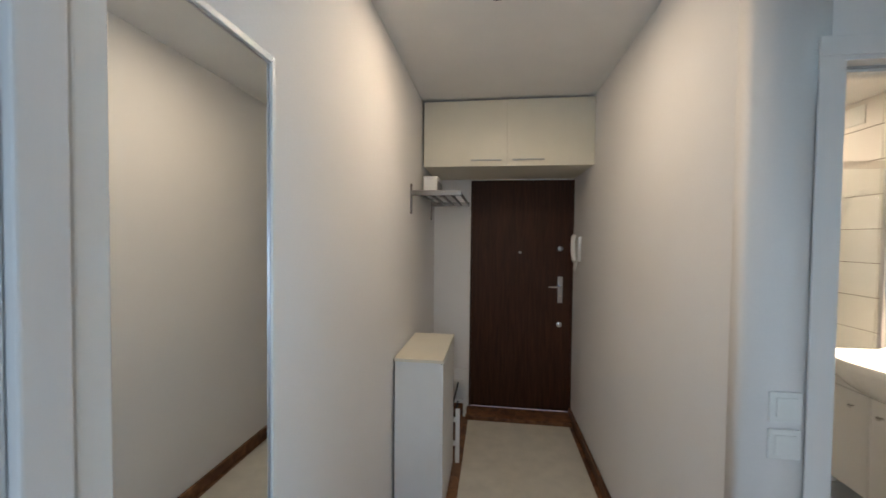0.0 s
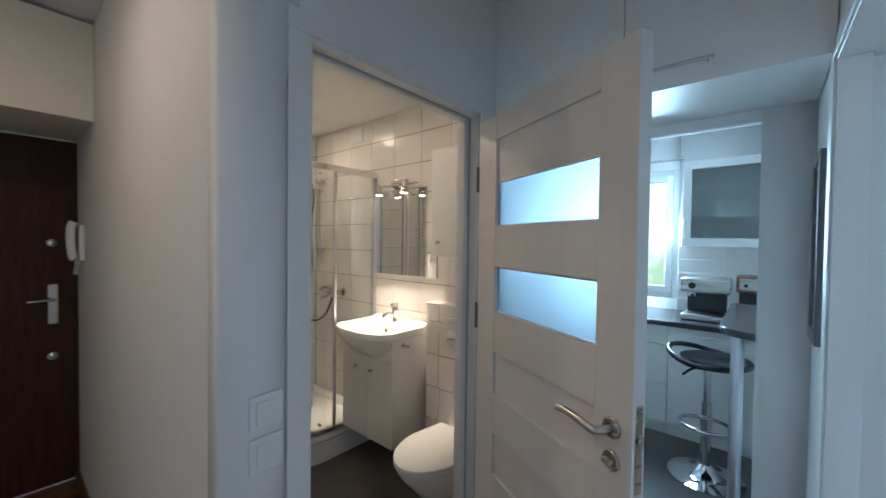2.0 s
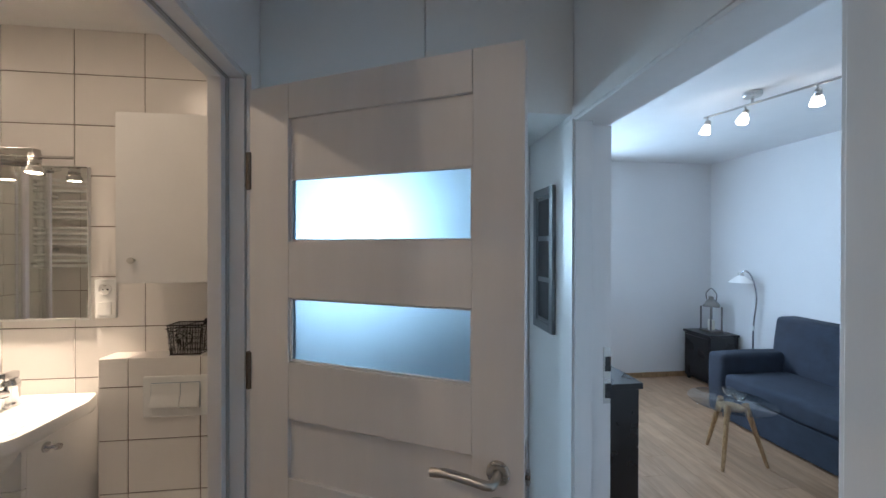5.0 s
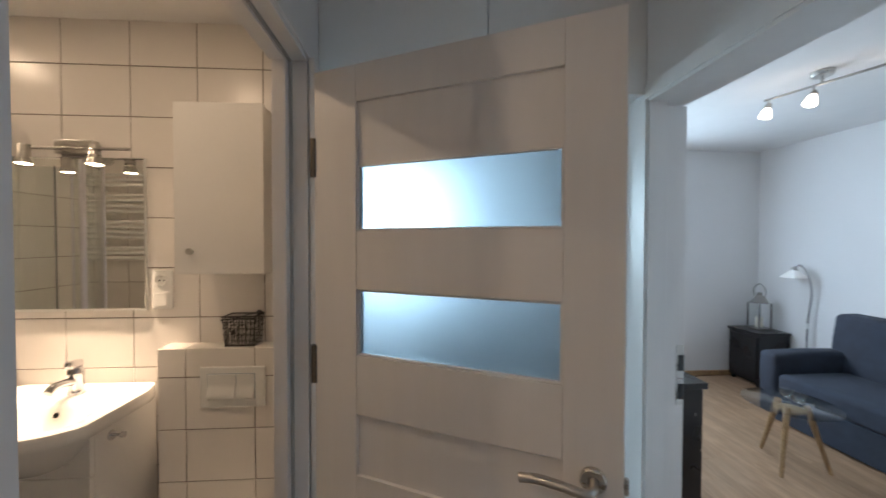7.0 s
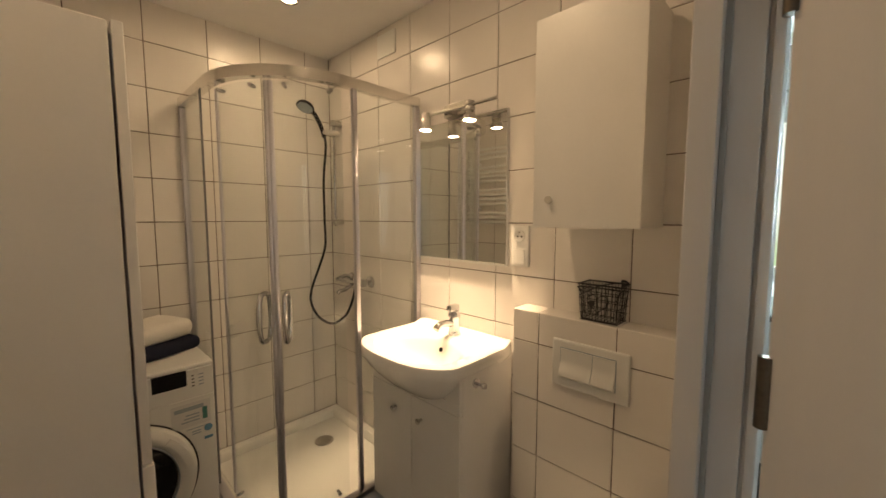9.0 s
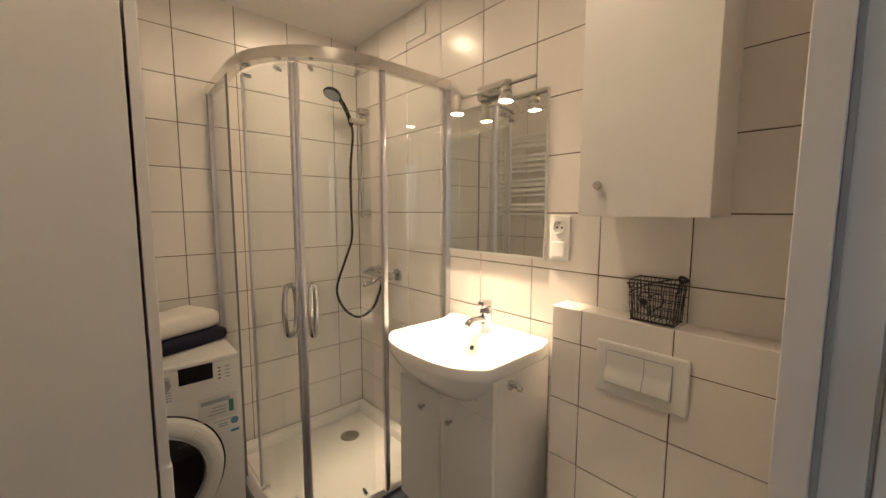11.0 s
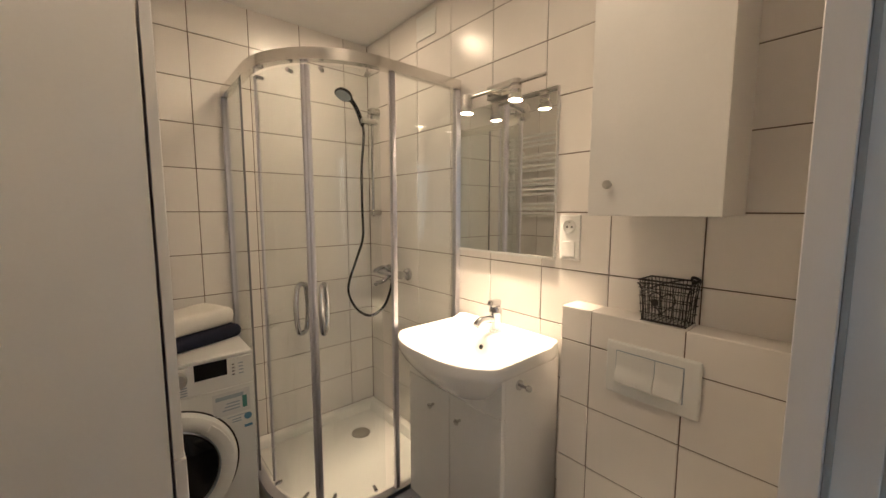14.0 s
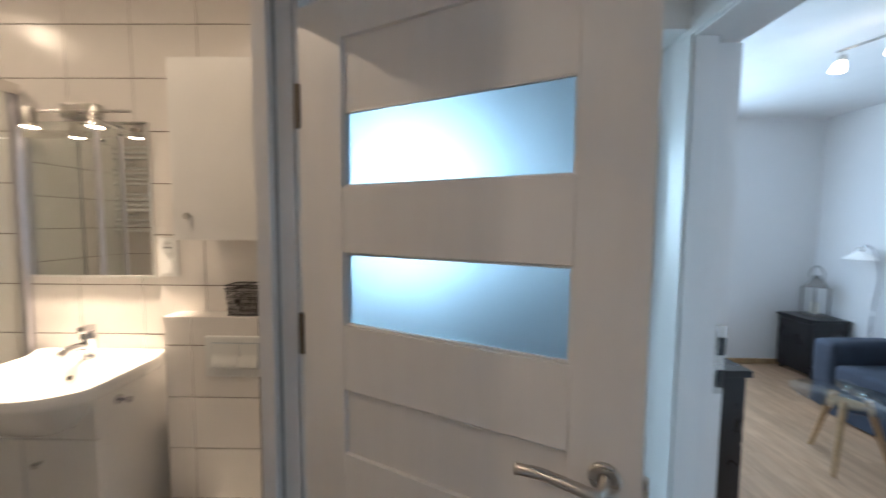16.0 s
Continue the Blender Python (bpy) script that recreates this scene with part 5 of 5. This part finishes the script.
def cushion(lo, hi, bulge=0.02):
    bm = box(bmesh.new(), lo, hi, 0.04, 4)
    c = [(a + b) / 2 for a, b in zip(lo, hi)]
    bmesh.ops.subdivide_edges(bm, edges=[e for e in bm.edges if e.calc_length() > 0.2], cuts=6, use_grid_fill=True)
    for v in bm.verts:
        k = [1 - min(1, abs((v.co[i] - c[i]) / max(1e-6, (hi[i] - lo[i]) / 2))) ** 3 for i in range(3)]
        v.co.z += bulge * k[0] * k[1] * (1 if v.co.z > c[2] else 0)
        v.co += Vector((noise.noise(v.co * 6), noise.noise(v.co * 6 + Vector((3, 1, 4))), noise.noise(v.co * 5 + Vector((9, 2, 6))))) * 0.006
    return bm


part("seat_cushion", cushion((X0 + 0.17, YB + 0.25, 0.275), (X1 - 0.17, YF, 0.44)), SOFA, sofa)
bk_ = cushion((X0 + 0.03, YB + 0.02, 0.40), (X1 - 0.03, YB + 0.24, 0.93), 0.0)
for v in bk_.verts:
    v.co.y -= (v.co.z - 0.4) * 0.14 - 0.05
part("backrest", bk_, SOFA, sofa)
for x in (X0, X1 - 0.165):
    part("armrest", cushion((x, YB + 0.16, 0.06), (x + 0.165, YF + 0.01, 0.605), 0.012), SOFA, sofa)
for x in (X0 + 0.1, X1 - 0.1):
    for yy in (YB + 0.15, YF - 0.12):
        part("foot", cy((x, yy, 0.012), (x, yy, 0.06), 0.022, seg=12), BLACK, sofa)

CTX, CTY = 3.675, 0.385
ct = thing("coffee_table", (CTX, CTY, 0.012), "round glass coffee table on oak legs", "coffee table")
part("glass_top", lathe(bmesh.new(), [(0, 0.446), (0.270, 0.446), (0.274, 0.449), (0.274, 0.453), (0.270, 0.456), (0, 0.456)], (CTX, CTY, 0), seg=56), CLEAR, ct)
for fx, fy in ((3.89, 0.385), (3.545, 0.575), (3.55, 0.21)):
    part("leg", cy((fx, fy, 0.012), (CTX + (fx - CTX) * 0.40, CTY + (fy - CTY) * 0.40, 0.446), 0.012, 0.021, 16), OAK, ct, "tapered oak leg")
part("spreader", lathe(bmesh.new(), [(0, 0.40), (0.085, 0.40), (0.09, 0.408), (0.085, 0.416), (0, 0.416)], (CTX, CTY, 0), seg=24), OAK, ct)
for x, yy in ((3.765, 0.315), (3.665, 0.325)):
    bw = thing("glass_bowl", (x, yy, 0.456), "small clear glass bowl on the coffee table", "bowl", group="glass bowls")
    part("bowl", lathe(bmesh.new(), [(0, 0.004), (0.022, 0.002), (0.036, 0.02), (0.044, 0.052), (0.041, 0.052), (0.033, 0.022), (0.018, 0.008), (0, 0.008)], (x, yy, 0.456), seg=24), SOLIDGLASS, bw)

st = thing("side_chest", (5.19, -0.83, 0.012), "black-brown low chest in the room corner", "chest")
part("body", bx((4.995, -1.008, 0.05), (5.375, -0.655, 0.573), 0.003), BLKWOOD, st)
part("top", bx((4.98, -1.012, 0.5735), (5.39, -0.64, 0.600), 0.003), BLKWOOD, st)
part("front", bx((5.01, -0.6545, 0.09), (5.36, -0.641, 0.55), 0.003), BLKWOOD, st)
for x in (5.01, 5.33):
    for yy in (-0.98, -0.70):
        part("foot", bx((x, yy, 0.012), (x + 0.03, yy + 0.03, 0.0495)), BLKWOOD, st)
ln_ = thing("lantern", (5.20, -0.85, 0.60), "dull silver metal lantern with open sides on the chest", "lantern")
lx, ly = 5.20, -0.85
part("base", bx((lx - 0.075, ly - 0.075, 0.5405), (lx + 0.075, ly + 0.075, 0.56), 0.004), DKSTEEL, ln_)
for a in (-1, 1):
    for b in (-1, 1):
        part("corner_post", bx((lx + a * 0.062 - 0.006, ly + b * 0.062 - 0.006, 0.5605), (lx + a * 0.062 + 0.006, ly + b * 0.062 + 0.006, 0.80), 0.001), DKSTEEL, ln_)
part("roof", lathe(bmesh.new(), [(0.10, 0.80), (0.10, 0.812), (0.055, 0.86), (0.03, 0.875), (0.03, 0.90), (0, 0.905)], (lx, ly, 0), seg=4), DKSTEEL, ln_)
part("ring_handle", tube(bmesh.new(), [(lx - 0.055, ly, 0.86), (lx - 0.065, ly, 0.93), (lx, ly, 0.985), (lx + 0.065, ly, 0.93), (lx + 0.055, ly, 0.86)], 0.005, 8), DKSTEEL, ln_)
part("candle", cy((lx, ly, 0.5605), (lx, ly, 0.66), 0.03, seg=18), CREAM, ln_)
grow = Matrix.Translation((lx, ly, 0.6002)) @ Matrix.Scale(1.15, 4) @ Matrix.Translation((-lx, -ly, -0.5405))
for ob in ln_.children:
    ob.data.transform(grow)

flp = thing("floor_lamp", (4.790, -0.98, 0.012), "chrome floor lamp with a white glass shade", "floor lamp")
part("base", lathe(bmesh.new(), [(0, 0.012), (0.12, 0.012), (0.12, 0.022), (0.03, 0.035), (0, 0.035)], (4.790, -0.98, 0), seg=32), CHROME, flp)
part("pole", tube(bmesh.new(), [(4.790, -0.98, 0.03), (4.790, -0.98, 0.7), (4.760, -0.985, 1.05), (4.775, -0.955, 1.25), (4.815, -0.925, 1.34), (4.855, -0.905, 1.325)], 0.009, 10), CHROME, flp)
part("shade", lathe(bmesh.new(), [(0.028, 0.075), (0.045, 0.06), (0.115, 0.0), (0.112, -0.003), (0.042, 0.055), (0.024, 0.07)], (4.865, -0.90, 1.215), seg=36), SHADEGL, flp, "white glass cone shade")
part("cap", lathe(bmesh.new(), [(0, 0.115), (0.02, 0.112), (0.028, 0.09), (0.03, 0.074), (0, 0.074)], (4.865, -0.90, 1.215), seg=20), STEEL, flp)
part("cord_switch", bx((4.773, -0.971, 0.70), (4.785, -0.956, 0.75), 0.003), PLAST, flp)

dr_ = thing("dresser", (3.37, 1.89, 0.012), "black-brown dresser with a glossy top", "dresser")
part("body", bx((2.829, 1.72, 0.06), (3.956, 2.075, 0.920), 0.002), BLKWOOD, dr_)
part("top", bx((2.815, 1.696, 0.9205), (3.97, 2.08, 0.949), 0.002), BLKWOOD, dr_)
part("plinth", bx((2.85, 1.75, 0.012), (3.94, 2.06, 0.0595)), BLKWOOD, dr_)
for k in range(3):
    for x0, x1 in ((2.837, 3.391), (3.395, 3.949)):
        part("drawer", bx((x0, 1.7035, 0.075 + 0.28 * k), (x1, 1.7195, 0.351 + 0.28 * k), 0.002), BLKWOOD, dr_)
dk = thing("desk", (4.9, 1.75, 0.012), "light wooden desk by the window", "desk")
part("top", bx((4.45, 1.24, 0.72), (5.36, 2.07, 0.76), 0.003), OAK, dk)
for x in (4.46, 5.30):
    for yy in (1.26, 2.01):
        part("leg", bx((x, yy, 0.012), (x + 0.045, yy + 0.045, 0.7195), 0.003), OAK, dk)
part("apron", bx((4.5055, 1.265, 0.63), (5.2995, 1.285, 0.7195), 0.002), OAK, dk)
bl = thing("roller_blind", (5.43, 1.45, 2.4), "dark navy roller blind half drawn on the window", "blind")
part("cassette", bx((5.405, 1.06, 2.37), (5.437, 1.83, 2.42), 0.006), BLACK, bl)
part("fabric", bx((5.418, 1.075, 2.02), (5.421, 1.815, 2.3695)), TOWELB, bl)
part("bottom_bar", bx((5.413, 1.07, 2.005), (5.426, 1.82, 2.0195), 0.002), BLACK, bl)

ts = thing("track_light", (3.45, 0.46, CEIL), "steel ceiling spotlight bar with three lit opal heads", "ceiling light")
A, B = Vector((3.71, 0.585, 2.565)), Vector((2.93, 0.345, 2.565))
mid = A.lerp(B, 0.38)
part("ceiling_plate", lathe(bmesh.new(), [(0, -0.03), (0.05, -0.03), (0.055, -0.024), (0.055, -0.0005), (0, -0.0005)], (mid.x, mid.y, CEIL), seg=28), STEEL, ts)
part("stem", cy((mid.x, mid.y, 2.565), (mid.x, mid.y, CEIL - 0.0305), 0.009, seg=12), STEEL, ts)
part("bar", cy(A, B, 0.008, seg=12), STEEL, ts)
for t, d in ((0.03, (0.1, 0.25, -1)), (0.33, (-0.10, 0.45, -0.85)), (0.79, (0.45, -0.5, -0.75))):
    p = A.lerp(B, t)
    d = Vector(d).normalized()
    neck = part("neck", cy(p, p + Vector((0, 0, -0.045)), 0.006, seg=10), STEEL, ts)
    o = p + Vector((0, 0, -0.05))
    m = Matrix.Translation(o) @ d.to_track_quat("Z", "Y").to_matrix().to_4x4()
    h = lathe(bmesh.new(), [(0, -0.02), (0.016, -0.02), (0.020, -0.01), (0.020, 0.015), (0, 0.015)], seg=20)
    bmesh.ops.transform(h, matrix=m, verts=h.verts)
    part("spot_cap", h, STEEL, neck)
    h = lathe(bmesh.new(), [(0.018, 0.0155), (0.026, 0.03), (0.036, 0.075), (0.0, 0.078)], seg=24)
    bmesh.ops.transform(h, matrix=m, verts=h.verts)
    part("opal_glass", h, BULBW, neck, "lit opal glass")

# ---- kitchen ----
KF = 4.45


def base_unit(y0, y1, fronts, label):
    u = thing("base_unit", (4.77, (y0 + y1) / 2, 0.004), label, "kitchen unit", group="kitchen base units")
    part("carcass", bx((KF + 0.019, y0 + 0.001, 0.105), (5.095, y1 - 0.001, 0.895)), LACQ, u)
    part("plinth", bx((KF + 0.045, y0 + 0.001, 0.004), (KF + 0.06, y1 - 0.001, 0.1045)), LACQ, u)
    for z0, z1 in fronts:
        f = part("front", bx((KF, y0 + 0.002, z0), (KF + 0.018, y1 - 0.002, z1), 0.0015), LACQ, u)
        bar_handle("handle", (KF, y0 + 0.17, z1 - 0.05), (KF, y1 - 0.17, z1 - 0.05), (-0.03, 0, 0), f)


D3 = ((0.108, 0.42), (0.424, 0.735), (0.739, 0.893))
base_unit(2.93, 3.53, D3, "white kitchen base unit with three drawers")
base_unit(3.53, 4.13, D3, "white kitchen base unit with three drawers")
base_unit(2.33, 2.93, ((0.108, 0.735), (0.739, 0.893)), "white kitchen base unit with a door and a drawer")
structure("worktop", bx((4.42, 2.235, 0.8955), (5.099, 4.497, 0.935), 0.004), COUNTER, "dark laminate kitchen worktop", "worktop")
kc = thing("kitchen_wall_cabinet", (4.92, 2.57, 1.9), "white kitchen wall cabinet with a frosted glass door", "cabinet")
shell = bmesh.new()
for lo, hi in (((4.775, 2.25, 1.53), (5.097, 2.268, 2.25)), ((4.775, 2.882, 1.53), (5.097, 2.90, 2.25)), ((4.775, 2.268, 1.53), (5.097, 2.882, 1.548)), ((4.775, 2.268, 2.232), (5.097, 2.882, 2.25)), ((5.085, 2.268, 1.548), (5.097, 2.882, 2.232))):
    box(shell, lo, hi)
part("body", shell, LACQ, kc)
for z in (1.78, 2.01):
    part("shelf", bx((4.80, 2.2685, z), (5.084, 2.8815, z + 0.018)), LACQ, kc)
frm = bmesh.new()
for lo, hi in (((2.252, 1.532), (2.315, 2.248)), ((2.835, 1.532), (2.898, 2.248)), ((2.315, 1.532), (2.835, 1.60)), ((2.315, 2.18), (2.835, 2.248))):
    box(frm, (4.752, lo[0], lo[1]), (4.772, hi[0], hi[1]), 0.002)
kd = part("door_frame", frm, LACQ, kc)
part("door_glass", bx((4.760, 2.312, 1.597), (4.764, 2.838, 2.183)), WIREGL, kd, "frosted glass panel")
bar_handle("handle", (4.752, 2.875, 1.60), (4.752, 2.875, 1.76), (-0.028, 0, 0), kd)
tile_field(obs["wall_kitchen_east"], "x", 5.10 - 0.0005, -1, SW1 + 0.002, KY0 - 0.002, 0.936, 1.53, 2.62, 0.36, 1.05, 0.12)
rod = thing("curtain_rail", (5.05, 3.66, 2.33), "slim grey curtain rail above the kitchen window", "curtain rail")
part("rail", cy((5.04, 2.93, 2.33), (5.04, 4.42, 2.33), 0.012, seg=12), STEEL, rod)
for yy in (2.97, 4.36):
    part("bracket", cy((5.04, yy, 2.33), (5.0985, yy, 2.33), 0.008, seg=10), STEEL, rod)

cm = thing("coffee_machine", (4.76, 2.80, 0.936), "steel espresso machine on the worktop", "coffee machine")
part("drip_tray", bx((4.60, 2.56, 0.9365), (4.92, 2.87, 0.985), 0.008), STEEL, cm)
part("column", bx((4.79, 2.58, 0.9855), (4.92, 2.85, 1.16), 0.006), BLACK, cm)
part("head", bx((4.62, 2.55, 1.1605), (4.93, 2.88, 1.275), 0.010), STEEL, cm)
part("dial", lathe(bmesh.new(), [(0, 0.02), (0.022, 0.02), (0.026, 0.0)], (4.62, 2.80, 1.215), "-X", 20), BLACK, cm)
part("portafilter", cy((4.68, 2.80, 1.125), (4.68, 2.80, 1.160), 0.032, seg=20), CHROME, cm)
part("filter_handle", cy((4.66, 2.80, 1.135), (4.53, 2.80, 1.12), 0.012, seg=12), BLACK, cm)
rd = thing("radio", (4.80, 2.47, 0.936), "brown wooden table radio on the worktop", "radio")
part("case", bx((4.70, 2.27, 1.18), (4.90, 2.52, 1.31), 0.012), BROWN, rd)
part("stand", bx((4.72, 2.29, 0.9365), (4.88, 2.50, 1.1795), 0.004), BLKWOOD, rd)
part("face", bx((4.693, 2.29, 1.20), (4.6998, 2.50, 1.29), 0.002), STEEL, rd)
for yy in (2.33, 2.46):
    part("knob", lathe(bmesh.new(), [(0, 0.014), (0.012, 0.014), (0.014, 0)], (4.693, yy, 1.235), "-X", 14), BLACK, rd)

br = thing("breakfast_bar", (3.6, 2.42, 0.004), "dark breakfast bar top on a steel post", "bar counter")
tp = bmesh.new()
ol = [(3.22 + 0.16 - 0.16 * math.cos(a), 2.53 - 0.16 + 0.16 * math.sin(a)) for a in [math.pi / 2 * k / 10 for k in range(11)]]
prism(tp, ol + [(4.30, 2.53), (4.30, 2.235), (3.22, 2.235)], 1.11, 1.145, 0.003)
part("bar_top", tp, COUNTER, br)
part("post", cy((3.33, 2.455, 0.01), (3.33, 2.455, 1.1095), 0.027, seg=24), ALU, br, "round steel post")
part("post_foot", lathe(bmesh.new(), [(0, 0.0045), (0.055, 0.0045), (0.055, 0.010), (0.032, 0.016), (0, 0.016)], (3.33, 2.455, 0), seg=24), ALU, br)

stl = thing("bar_stool", (4.05, 2.62, 0.004), "chrome bar stool with a black moulded seat", "stool")
sx, sy = 4.02, 2.63
part("base", lathe(bmesh.new(), [(0, 0.0045), (0.215, 0.0045), (0.218, 0.010), (0.15, 0.03), (0.06, 0.055), (0.035, 0.09), (0, 0.09)], (sx, sy, 0), seg=48), CHROME, stl)
part("column", cy((sx, sy, 0.085), (sx, sy, 0.50), 0.030, seg=20), CHROME, stl)
part("piston", cy((sx, sy, 0.50), (sx, sy, 0.765), 0.022, seg=20), CHROME, stl)
part("footrest", tube(bmesh.new(), [(sx - 0.16, sy, 0.36), (sx - 0.11, sy + 0.11, 0.36), (sx, sy + 0.15, 0.36), (sx + 0.06, sy + 0.06, 0.37), (sx + 0.06, sy - 0.06, 0.37), (sx, sy - 0.15, 0.36), (sx - 0.11, sy - 0.11, 0.36)], 0.011, 10, 5, True), CHROME, stl)
part("collar", cy((sx, sy, 0.33), (sx, sy, 0.40), 0.036, seg=20), CHROME, stl)
part("lift_lever", tube(bmesh.new(), [(sx, sy, 0.75), (sx - 0.10, sy + 0.08, 0.73), (sx - 0.15, sy + 0.12, 0.70)], 0.008, 8), BLACK, stl)
seat = lathe(bmesh.new(), [(0, 0.765), (0.12, 0.768), (0.175, 0.782), (0.19, 0.800), (0.185, 0.806), (0.12, 0.790), (0, 0.786)], (sx, sy - 0.03, 0), seg=40)
part("seat", seat, BLACK, stl, "glossy black moulded seat")
ringp = []
for k in range(20):
    a = 2 * math.pi * k / 20
    up = max(0.0, math.sin(a + 0.3))
    ringp.append((sx + 0.225 * math.cos(a), sy + 0.225 * math.sin(a), 0.79 + 0.050 * up ** 1.3))
part("back_rim", tube(bmesh.new(), ringp, 0.017, 10, 3, True), BLACK, stl, "raised black seat rim")
